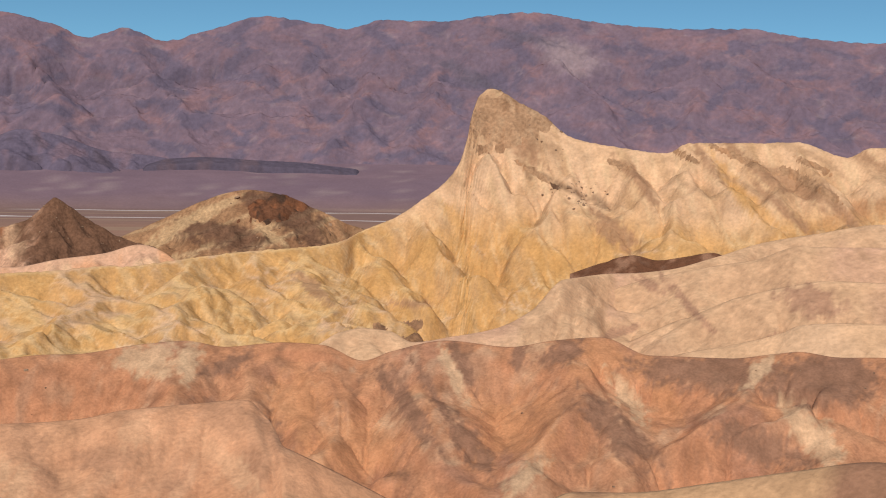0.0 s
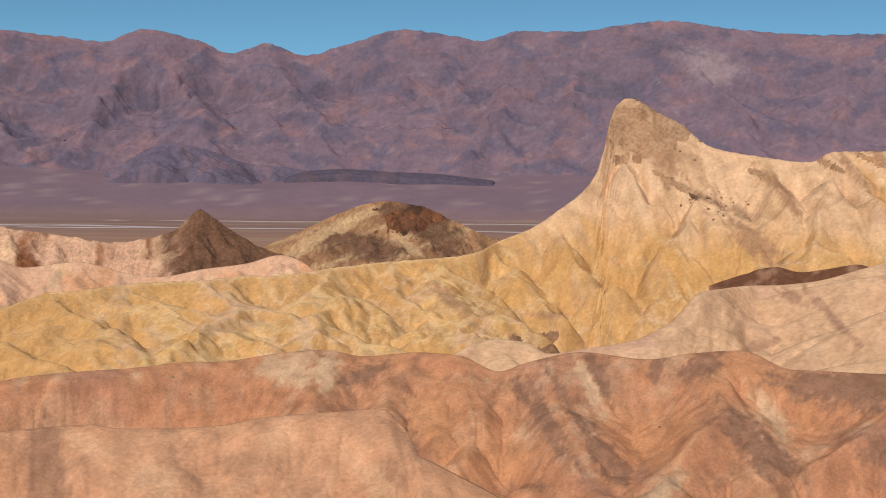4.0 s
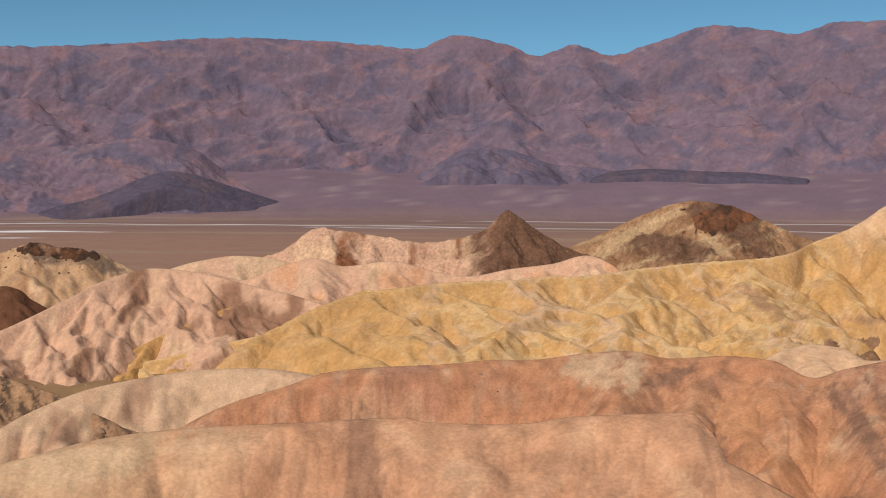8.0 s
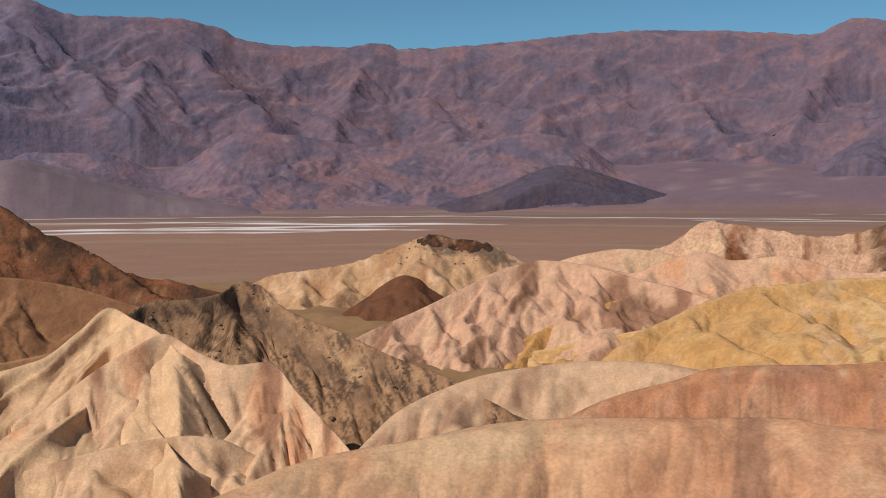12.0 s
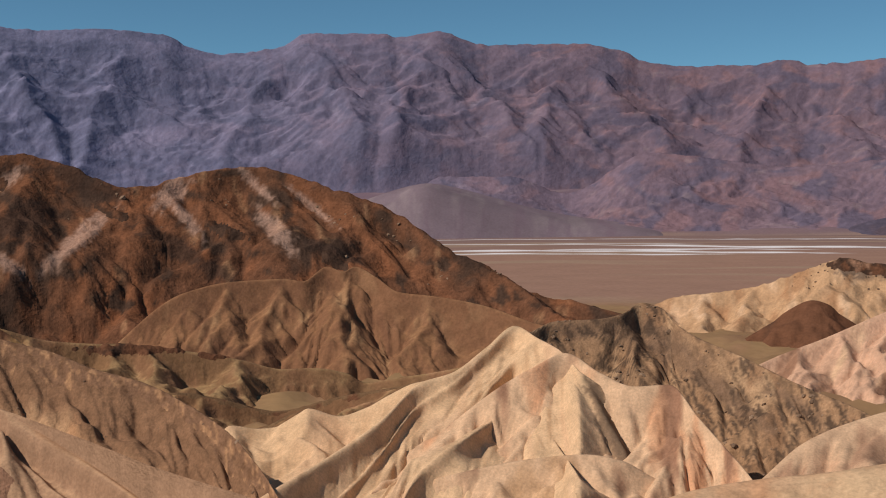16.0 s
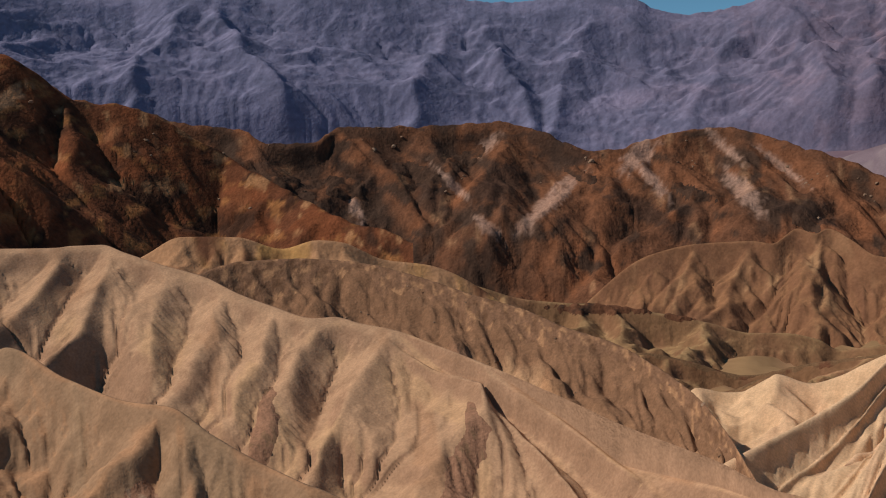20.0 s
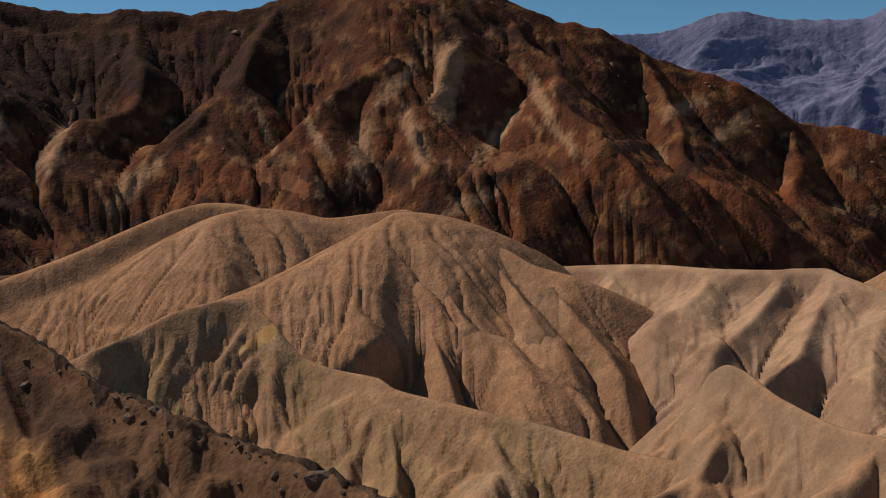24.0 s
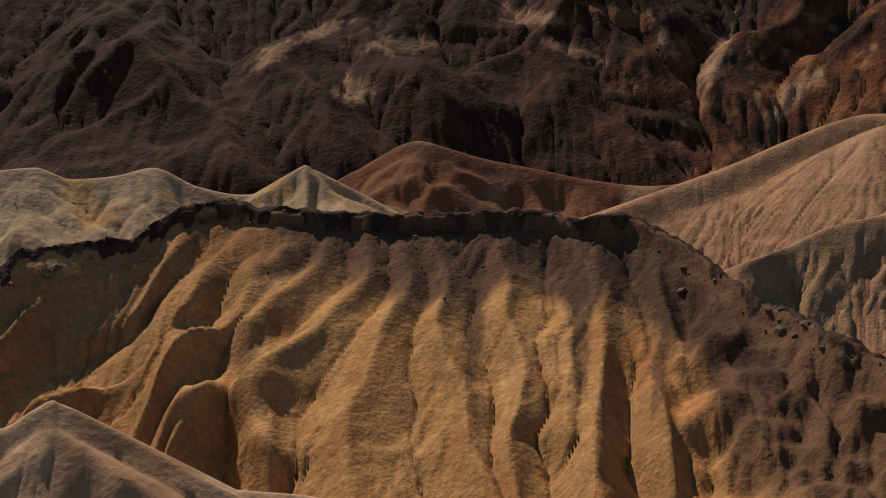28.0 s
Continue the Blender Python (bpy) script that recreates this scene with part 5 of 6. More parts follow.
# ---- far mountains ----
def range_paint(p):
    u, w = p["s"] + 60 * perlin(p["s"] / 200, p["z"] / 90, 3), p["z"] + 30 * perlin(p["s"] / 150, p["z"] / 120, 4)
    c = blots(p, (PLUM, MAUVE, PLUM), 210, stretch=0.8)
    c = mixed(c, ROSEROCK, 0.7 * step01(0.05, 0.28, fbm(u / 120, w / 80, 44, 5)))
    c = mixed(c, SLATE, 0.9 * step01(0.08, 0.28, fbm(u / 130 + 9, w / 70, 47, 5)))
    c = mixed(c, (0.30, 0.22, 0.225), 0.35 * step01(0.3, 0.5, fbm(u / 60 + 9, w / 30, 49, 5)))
    # shade of the valley sides, put into the colour of steep faces
    c = steep_tone(p, c, SLATE, 46, 60, 0.4)
    for b, z, wide, tall, lean in ((-21.6, 470, 120, 24, 0.5), (-24.8, 605, 160, 20, 0.25)):
        c = stain(p, c, (0.12, 0.10, 0.13), b, z, wide, tall, lean, 0.7)
    c = stain(p, c, (0.31, 0.23, 0.24), -26.2, 545, 90, 50, 0.2, 0.8)
    c = stain(p, c, (0.36, 0.19, 0.16), 49.3, 335, 150, 30, -0.2, 0.8)
    # aerial haze put into the colour: bluer and paler towards high bearings
    haze_blue = np.asarray((0.178, 0.194, 0.305)) * (c / np.asarray(PLUM)).mean(-1, keepdims=True)
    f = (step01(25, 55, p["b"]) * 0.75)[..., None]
    return (c * (1 - f) + haze_blue * f) * (1 + 0.08 * step01(52, 74, p["b"]))[..., None]


def dark_hill_paint(p):
    return blots(p, ((0.098, 0.080, 0.108), (0.125, 0.09, 0.108)), 90)


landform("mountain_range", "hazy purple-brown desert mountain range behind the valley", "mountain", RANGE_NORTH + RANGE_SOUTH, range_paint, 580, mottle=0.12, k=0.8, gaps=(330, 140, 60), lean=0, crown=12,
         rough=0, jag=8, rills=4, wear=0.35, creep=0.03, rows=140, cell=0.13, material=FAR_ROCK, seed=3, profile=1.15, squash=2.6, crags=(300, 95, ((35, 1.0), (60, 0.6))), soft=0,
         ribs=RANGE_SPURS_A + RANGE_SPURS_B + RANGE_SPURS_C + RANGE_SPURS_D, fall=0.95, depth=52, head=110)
landform("foothill", "dark slate foothill standing on a gravel fan", "hill", SHADOW_HILL, dark_hill_paint, 170, brow=1, floor_up=-15, auto=False, ends=(False, False), k=0.35, gaps=(90, 45), lean=0, crown=10,
         rough=1, rows=50, rills=0, material=FAR_ROCK, seed=4, crags=(120, 5))
# dark lens on the fan, built as a low rise
landform("foothill", "long low dark lava hill on a gravel fan", "hill", DARK_LENS, dark_hill_paint, 90, brow=1, floor_up=-15, ends=(False, False), k=0.3, gaps=(90, 45), lean=0, crown=10,
         rough=1, rows=36, rills=0, material=FAR_ROCK, seed=5)
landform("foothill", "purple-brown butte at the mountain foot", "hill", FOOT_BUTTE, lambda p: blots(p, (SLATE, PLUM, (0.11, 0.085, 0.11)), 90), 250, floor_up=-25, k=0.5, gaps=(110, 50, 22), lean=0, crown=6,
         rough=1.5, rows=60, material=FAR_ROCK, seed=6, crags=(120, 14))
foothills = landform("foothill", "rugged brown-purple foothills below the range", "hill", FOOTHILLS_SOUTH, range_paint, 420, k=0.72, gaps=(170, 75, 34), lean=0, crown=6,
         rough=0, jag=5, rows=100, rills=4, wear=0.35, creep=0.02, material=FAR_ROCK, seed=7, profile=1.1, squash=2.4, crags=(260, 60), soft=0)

landform("fan", "pale grey gravel fan below a canyon mouth", "gravel fan", GRAVEL_FAN, lambda p: blots(p, ((0.20, 0.148, 0.166), (0.185, 0.13, 0.152), (0.235, 0.18, 0.19)), 60, stretch=6), 420, brow=0.4, k=0.3, gaps=(900, 400), crown=60,
         rough=0, rows=40, rills=0, ends=(False, False), floor_up=-20, material=PLAIN, seed=51, soft=3, foot=0.5)

# ---- middle distance ----
def dome_paint(p):
    c = blots(p, ((0.34, 0.19, 0.10), (0.26, 0.135, 0.07), TAN), 22)
    c = beds(p, c, (0.48, 0.31, 0.17), 5, 0.3, 0.2, 6)
    c = patches(p, c, (0.135, 0.07, 0.045), DOME_DARK, 0.85)
    return patches(p, c, (0.50, 0.33, 0.18), DOME_TAN, 0.8)


dome = landform("hill", "brown rocky dome with a tan layered flank", "hill", BROWN_DOME, dome_paint, 120, soft=2, k=0.5, gaps=(34, 15, 7), lean=10, crown=3,
         rows=90, material=CRAG, seed=8, crags=(22, 8), rough=0.7)
crag = landform("peak", "dark brown crag at the end of a pink striped ridge", "peak", BROWN_CRAG, lambda p: mixed(blots(p, (PINK, CREAM, RUST), 24), (0.17, 0.088, 0.053), step01(-0.6, -2.4, p["b"] + 1.3 * fbm(p["s"] / 12, p["d"] / 12, 4))), 110, k=0.78, gaps=(24, 11, 5), lean=0, crown=1,
         rows=90, jag=1.2, material=CRAG, seed=9, crags=(22, 5), rough=0.8)
landform("ridge", "pink and cream fluted clay lobes", "ridge", PINK_LOBES, lambda p: blots(p, (PINK, CREAM, SALMON), 24), 90, k=0.66, gaps=(24, 11, 5), lean=0, crown=1.2,
         rows=70, material=CLAY_FAR, seed=10, lobes=((16, 1.35, 3),))
landform("ridge", "pale cream clay ridge beside the plain", "ridge", PALE_BACK, lambda p: blots(p, (CREAM, PINK), 30), 90, k=0.55, gaps=(24, 11, 5), lean=0, crown=1.2,
         rows=60, material=CLAY_FAR, seed=11, lobes=((18, 1.35, 3),))
topped = landform("hill", "tan hill with a dark grey rocky top", "hill", DARK_TOP_HILL, lambda p: patches(p, streaks(p, blots(p, (SAND, CREAM, TAN), 20), (0.40, 0.25, 0.145), 4, 0.5, 1), (0.16, 0.11, 0.08), TOPPED_DARK, 0.85), 100, k=0.7, gaps=(26, 12, 5), lean=10, crown=1.2,
         rows=90, jag=1, material=CLAY_FAR, seed=12, lobes=((16, 1.35, 3),))
landform("hill", "small dark brown cone", "hill", CONE, lambda p: blots(p, (UMBER, CHOCOLATE), 30), 60, brow=1, k=0.62, gaps=(22, 10), lean=0, crown=1.5,
         rows=60, material=CLAY_FAR, seed=13)


def beacon_paint(p):
    low = blots(p, (YELLOW, CREAM, BUFF), 35)
    low = mixed(low, GOLD, 0.7 * step01(0.25, 0.5, fbm(p["s"] / 14, p["d"] / 20, 71, 4)))
    high = beds(p, blots(p, (BUFF, SAND, CREAM), 30, 5), TAN, 12, 0.35, 0.25, 5)
    low = steep_tone(p, low, GOLD, 20, 34, 0.85)
    c = mixed(low, high, step01(66, 92, p["z"] + 12 * fbm(p["s"] / 40, p["d"] / 40, 2)))
    c = streaks(p, c, (0.44, 0.27, 0.14), 5, 0.5, 1, 0.5)
    c = streaks(p, c, (0.72, 0.52, 0.30), 4, 0.32, 2, 0.5)
    c = mixed(c, (0.55, 0.30, 0.115), 0.6 * step01(-2, 4, p["b"] + 2.5 * fbm(p["s"] / 9, p["d"] / 20, 9, 4)))
    c = patches(p, c, GOLD, BEACON_GOLD, 0.7, 0.4)
    c = patches(p, c, (0.40, 0.24, 0.135), ((-23.35, 2.9, 1.6, 1.0, -45), (-24.6, 1.9, 1.5, 0.5, -40)), 0.75, 0.6)
    c = patches(p, c, (0.35, 0.195, 0.11), BEACON_BROWN, 0.8)
    c = patches(p, c, (0.16, 0.095, 0.058), BEACON_DARK, 0.6, 0.5)
    return mixed(c, (0.40, 0.245, 0.14), 0.6 * step01(0.15, 0.4, perlin((p["z"] - 0.55 * p["s"]) / 7 + 0.5 * fbm(p["s"] / 20, p["d"] / 20, 6, 3), p["s"] / 80, 8)) * step01(84, 100, p["z"]))


beacon = landform("peak", "sharp leaning tan rock peak over long yellow badlands slopes", "peak", BEACON, beacon_paint, 230, k=((-40, 0.75), (-23.6, 0.8), (-22.5, 1.2), (-21.4, 1.0), (-19, 0.7), (-15.5, 0.55), (-12, 0.45), (0, 0.45)), gaps=(34, 15), lean=(-35, -35), crown=0.9,
         rows=165, cell=0.11, jag=0.6, material=CLAY_FAR, seed=14,
         spurs=((-14, -17), (-9, -12), (-4.5, -7.5)), ribs=BEACON_RIBS, lobes=((26, 1.7, 2.2), (10, 1.0, 2.5), (5, 0.4, 3)), soft=0, rills=4, brow=1.5, head=4, fall=0.62)
landform("ridge", "golden fluted spur of clay", "ridge", GOLD_SPUR, lambda p: blots(p, (GOLD, YELLOW), 30), 60, k=0.8, gaps=(15, 7, 3.5), lean=10, crown=0.8,
         rows=80, material=CLAY_FAR, seed=15, lobes=((9, 0.9, 2.5),))
landform("ridge", "pink fluted clay ridge with pale ribs", "ridge", PINK_RIDGE, lambda p: blots(p, (PINK, CREAM, DUST), 20), 110, k=0.74, gaps=(22, 10, 5), lean=8, soft=0, rills=6, crown=0.8,
         rows=110, material=CLAY_FAR, seed=16, lobes=((18, 1.57, 2), (7, 0.63, 2.5)))
landform("ridge", "pale yellow scalloped clay ridge", "ridge", YELLOW_FRONT, lambda p: steep_tone(p, blots(p, (YELLOW, PALE), 24), GOLD, 18, 36, 0.7), 75, k=0.5, gaps=(22, 10, 5), lean=-30, crown=1.2,
         rows=90, material=CLAY_FAR, seed=17, lobes=((15, 1.08, 1.6), (6, 0.41, 2.5)))


def buff_paint(p):
    c = streaks(p, steep_tone(p, blots(p, (BUFF, CREAM, PINK), 45), (0.52, 0.31, 0.18), 20, 38, 0.6), (0.48, 0.29, 0.17), 6, 0.45, 1, 0.5)
    return patches(p, c, (0.37, 0.205, 0.13), BUFF_BROWN, 0.8)


landform("bench", "flat dark brown bench between clay hills", "bench", DARK_BENCH, lambda p: blots(p, (UMBER, (0.19, 0.10, 0.062), DUST), 8), 60, brow=1.0, k=0.4, gaps=(20, 9, 4), lean=0, crown=2,
         rows=50, material=RUBBLE, seed=49, ends=(False, False))
buff = landform("hill", "smooth buff and pink rounded clay hills", "hill", BUFF_HILLS, buff_paint, 120, brow=1.0, soft=3, k=0.48, gaps=(38, 17, 8), lean=-30, crown=4,
         rows=120, rills=2, material=CLAY_FAR, seed=18, lobes=((30, 2.7, 1.8), (11, 0.9, 2)))
for line, number in ((BUFF_MIDDLE, 52), (BUFF_LOWER, 53)):
    landform("hill", "smooth buff clay hill with faint gullies", "hill", line, buff_paint, 70, brow=1.1, soft=2, k=0.5, gaps=(26, 12, 6), lean=-20, crown=3,
             rows=60, rills=3, material=CLAY_FAR, seed=number, lobes=((18, 1.2, 1.8),), group="buff clay hills")
landform("hill", "pale rounded clay hill with a brown flank", "hill", BUFF_FRONT, lambda p: blots(p, (BUFF, CREAM, DUST), 35), 70, brow=1.15, soft=3, k=0.5, gaps=(36, 16), lean=10, crown=4,
         rows=60, rills=2, material=CLAY_FAR, seed=19, lobes=((22, 1.8, 1.6), (9, 0.68, 2)))

# ---- brown mountains ----
def brown_base(p):
    c = blots(p, (UMBER, RUST, CHOCOLATE), 36, stretch=1.2)
    c = mixed(c, TAN, 0.5 * step01(0.3, 0.55, fbm(p["s"] / 16, p["d"] / 34, 51, 4)))
    return mixed(c, CHOCOLATE, step01(0.2, 0.4, fbm(p["s"] / 22 + 5, p["z"] / 14, 57, 4)))


def brown_paint(p):
    c = patches(p, brown_base(p), RUST, BROWN_RUST, 0.6, 0.5)
    c = mixed(c, (0.062, 0.038, 0.027), 0.75 * step01(54, 60, p["b"] + 4 * fbm(p["s"] / 40, p["z"] / 30, 61, 3)) * step01(-0.06, 0.2, fbm(p["s"] / 34, p["z"] / 20, 62, 5)))
    c = patches(p, c, (0.055, 0.033, 0.024), BROWN_BLACK, 0.8)
    return patches(p, c, (0.48, 0.30, 0.22), BROWN_PALE, 0.62, 0.4)


def dark_paint(p):
    c = brown_base(p)
    c = mixed(c, RUST, 0.8 * step01(0.1, 0.35, fbm(p["s"] / 26 + 3, p["z"] / 20, 52, 4)))
    c = mixed(c, (0.40, 0.21, 0.085), 0.75 * step01(0.2, 0.36, fbm(p["s"] / 15 + 8, p["z"] / 9, 53, 5)))
    c = mixed(c, (0.44, 0.27, 0.14), 0.8 * step01(0.32, 0.46, fbm(p["s"] / 11, p["z"] / 15, 54, 5)))
    # much darker from about bearing 110 on
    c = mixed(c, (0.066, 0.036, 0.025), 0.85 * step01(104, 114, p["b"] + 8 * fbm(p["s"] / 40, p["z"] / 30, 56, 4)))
    c = patches(p, c, (0.30, 0.12, 0.055), DARK_RUST, 0.75, 0.4)
    c = patches(p, c, (0.055, 0.035, 0.027), DARK_BLACK, 0.8, 0.4)
    c = patches(p, c, (0.50, 0.33, 0.19), DARK_TAN + DARK_TAN_FAR, 0.85)
    # darker brown high up, past about bearing 95
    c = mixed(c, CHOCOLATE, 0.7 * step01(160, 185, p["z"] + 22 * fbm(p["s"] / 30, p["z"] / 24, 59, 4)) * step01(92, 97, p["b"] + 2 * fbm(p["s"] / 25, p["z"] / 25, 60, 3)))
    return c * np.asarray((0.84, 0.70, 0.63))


brown = landform("mountain", "rust and chocolate brown rocky mountain with pale veins", "mountain", BROWN_MOUNTAIN, brown_paint, 240, floor_up=-9, k=0.72, gaps=(80, 36, 16), lean=(-40, 15), crown=1,
         rows=145, cell=0.13, jag=2.2, rough=0.5, rills=3, creep=0.04, brow=1.3, material=CRAG, seed=20,
         ribs=BROWN_RIBS + BROWN_RIBS_B, fall=0.8, depth=13, twigs=True, crags=(26, 2.6), head=8)
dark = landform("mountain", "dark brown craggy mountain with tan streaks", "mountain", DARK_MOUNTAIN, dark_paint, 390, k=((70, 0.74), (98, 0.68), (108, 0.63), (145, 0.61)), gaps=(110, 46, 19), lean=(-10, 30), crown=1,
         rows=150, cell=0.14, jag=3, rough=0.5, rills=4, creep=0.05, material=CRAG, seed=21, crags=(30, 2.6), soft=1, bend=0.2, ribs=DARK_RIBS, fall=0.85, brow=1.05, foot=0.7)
brown_pyramid = landform("hill", "brown pyramid hill with gullied flanks", "hill", BROWN_PYRAMID, lambda p: steep_tone(p, blots(p, ((0.29, 0.145, 0.072), (0.38, 0.21, 0.105), (0.20, 0.098, 0.053)), 16), (0.19, 0.09, 0.05), 30, 44, 0.6), 100, k=0.7, fall=0.7, gaps=(34, 15, 7), lean=0, crown=1,
         rows=100, material=CLAY_FAR, seed=22, ribs=CONE_RIBS, floor_up=-14, twigs=True, lobes=((16, 1.57, 3),), crags=(16, 1.2), rills=6)
bench_low = landform("bench", "low olive-brown gullied bench in the wash", "bench", LOW_BENCH, lambda p: steep_tone(p, blots(p, (OLIVE, TAN, (0.28, 0.16, 0.08)), 20), UMBER, 20, 38, 0.6), 130, k=0.6, gaps=(26, 12, 6), lean=10, crown=1,
         rows=90, material=CLAY_FAR, seed=23, lobes=((16, 1.35, 2),), crags=(30, 5))
wash_benches = []
for line, far in ((WASH_BACK, 70), (WASH_RIDGE, 70), (WASH_NEAR, 60)):
    wash_benches.append(landform("bench", "low tan and olive gullied clay bench in the wash", "bench", line, lambda p: steep_tone(p, blots(p, (OLIVE, TAN, (0.28, 0.165, 0.08)), 14), UMBER, 18, 36, 0.7), far,
             k=0.55, gaps=(18, 9, 4.5), lean=12, crown=0.8, rows=70, cell=0.12, material=CLAY_FAR, seed=41 + far, group="benches in the wash", lobes=((10, 1.8, 2),), crags=(22, 4)))
landform("hill", "small golden-brown fluted foothills", "hill", FOOTHILL_GOLD, lambda p: blots(p, (TAN, GOLD, UMBER), 25), 70, k=0.62, gaps=(18, 8, 4), lean=0, crown=0.8,
         rows=60, material=CLAY_FAR, seed=24, lobes=((10, 1.12, 3),))
landform("hill", "grey-tan gullied clay hill beyond a dark crest", "hill", PALE_GULLY_HILL, lambda p: blots(p, ((0.47, 0.31, 0.175), (0.41, 0.255, 0.14), GOLD), 16), 90, k=0.55, gaps=(26, 12, 5), lean=0, crown=0.8,
         rows=80, material=CLAY_FAR, seed=25, brow=1.0, lobes=((9, 1.12, 4),))
landform("hill", "rust-brown smooth hill", "hill", RUST_HILL, lambda p: blots(p, (RUST, TAN, UMBER), 40), 110, brow=1.2, soft=2, rills=2, k=0.55, gaps=(24, 11, 5), lean=0, crown=1.5,
         rows=90, material=CLAY_FAR, seed=26, lobes=((22, 1.57, 3),), crags=(30, 4))

# ---- near ridges ----
pebble = landform("ridge", "tan rounded dome with a dark pebbled top", "ridge", PEBBLE_DOME, lambda p: crest_band(p, blots(p, (TAN, SAND, DUST), 16), (0.25, 0.135, 0.075), 24), 80, soft=2, rills=3, k=0.7, gaps=(24, 10, 4.5), lean=-25, crown=1.6,
         rows=120, material=RUBBLE, seed=27, lobes=((12, 2.2, 3), (5, 0.8, 3)))


def pyramid_paint(p):
    pale = blots(p, (PALE, CREAM, BUFF), 24)
    pale = mixed(pale, SAND, 0.6 * step01(0.1, 0.5, fbm(p["s"] / 6, p["d"] / 30, 63, 3)))
    return patches(p, pale, (0.21, 0.135, 0.085), PYRAMID_DARK, 0.8)


def stony_paint(p):
    c = blots(p, ((0.36, 0.21, 0.115), (0.27, 0.15, 0.082), (0.46, 0.285, 0.16)), 14, 3)
    c = patches(p, c, (0.20, 0.12, 0.075), STONY_DARK, 0.7, 0.5)
    return mixed(c, (0.085, 0.055, 0.038), 0.85 * step01(-0.04, 0.14, fbm((p["s"] + 0.7 * p["d"]) / 2.4, p["d"] / 5, 66, 5)) * step01(-0.35, 0.1, fbm(p["s"] / 13, p["d"] / 15, 67, 3)))


landform("ridge", "low cream clay ridges at the edge of the wash", "ridge", PALE_WASH, pyramid_paint, 70, k=0.6, gaps=(18, 8, 4), lean=-20, crown=0.8, lobes=((9, 1.4, 2.5),),
         rows=80, cell=0.11, seed=47)
stony = landform("ridge", "tan ridge flank strewn with dark stones", "ridge", STONY_RIDGE, stony_paint, 80, k=0.72, gaps=(24, 11, 5), lean=(-35, 0), crown=1.0, lobes=((11, 1.2, 3), (4, 0.4, 3)), bend=0.15,
         rows=110, cell=0.11, material=RUBBLE, seed=48, spurs=((28.4, 25.6),))
pyramid = landform("hill", "pale cream pyramid hill of fluted clay", "hill", WHITE_PYRAMID, pyramid_paint, 80, brow=1.15, fall=0.8, head=4, depth=2.0, auto=False, k=0.74, gaps=(40, 16, 7), lean=(-20, 40), crown=0.8, lobes=((9, 0.35, 4),), bend=0.12,
         rows=115, cell=0.11, seed=28, ribs=PYRAMID_RIBS)
landform("ridge", "orange and cream clay spur", "ridge", PYRAMID_SPUR, lambda p: blots(p, (CREAM, SALMON, DUST), 12), 50, k=0.72, gaps=(16, 7, 3.5), lean=0, crown=0.8,
         rows=90, seed=29, lobes=((8, 1.4, 2.5),))
landform("ridge", "low pink and tan clay spur in a wash", "ridge", PYRAMID_FOOT, lambda p: blots(p, (CREAM, DUST, SAND), 12), 40, k=0.7, gaps=(13, 6, 3), lean=0, crown=0.8,
         rows=70, seed=30, lobes=((7, 1.2, 2.5),))
mound = landform("ridge", "smooth tan rounded ridge with gullied flank", "ridge", TAN_MOUND, lambda p: steep_tone(p, blots(p, ((0.46, 0.235, 0.118), (0.49, 0.26, 0.138), (0.37, 0.187, 0.093)), 30), (0.33, 0.18, 0.095), 28, 42, 0.6), 110, brow=1.0, soft=2, rills=6, creep=0.06, head=9, depth=3.6, auto=False, fall=0.72, k=0.62, gaps=(34, 16, 7), lean=(-35, 45), crown=1.5,
         rows=120, cell=0.12, material=RUBBLE, seed=31,
         ribs=MOUND_RIBS)
tan_ridge = landform("ridge", "tan fluted ridge of weathered clay", "ridge", TAN_RIDGE, lambda p: patches(p, steep_tone(p, blots(p, ((0.49, 0.295, 0.172), (0.41, 0.232, 0.13), SAND), 14), (0.36, 0.21, 0.125), 30, 48), (0.27, 0.15, 0.09), TAN_BROWN, 0.6, 0.5), 97, brow=1.0, soft=1, rills=6, creep=0.05, head=6, fall=0.6, depth=4, auto=False, k=0.66, gaps=(30, 13, 6), lean=(-15, 38), crown=0.8,
         rows=145, cell=0.115, seed=32,
         ribs=TAN_RIBS, lobes=((9, 0.35, 4),), bend=0.1)
def mound_paint(p):
    return steep_tone(p, blots(p, ((0.46, 0.235, 0.118), (0.49, 0.26, 0.138), (0.37, 0.187, 0.093)), 30), (0.33, 0.18, 0.095), 28, 42, 0.6)


for line, number in ((MOUND_ARM, 54), (MOUND_SHOULDER, 55)):
    landform("ridge", "smooth tan arm of a rounded clay ridge", "ridge", line, mound_paint, 70, brow=1.0, soft=2, rills=5, creep=0.06, k=0.6, gaps=(20, 9, 4), lean=-15, crown=2.5, head=8,
             rows=90, cell=0.12, material=RUBBLE, seed=number, lobes=((10, 0.5, 4),), bend=0.1, group="arms of the tan ridge")
mound_spur = landform("ridge", "grey-tan gullied clay spur", "ridge", MOUND_SPUR, lambda p: steep_tone(p, blots(p, (TAN, (0.40, 0.25, 0.14), OLIVE), 18), (0.30, 0.18, 0.095), 30, 46, 0.7), 80, k=0.7, gaps=(34, 15, 7), lean=(-25, 25), crown=1,
         rows=100, cell=0.12, material=RUBBLE, seed=33, lobes=((12, 1.3, 2.2), (4.5, 0.3, 3)), brow=1.0)
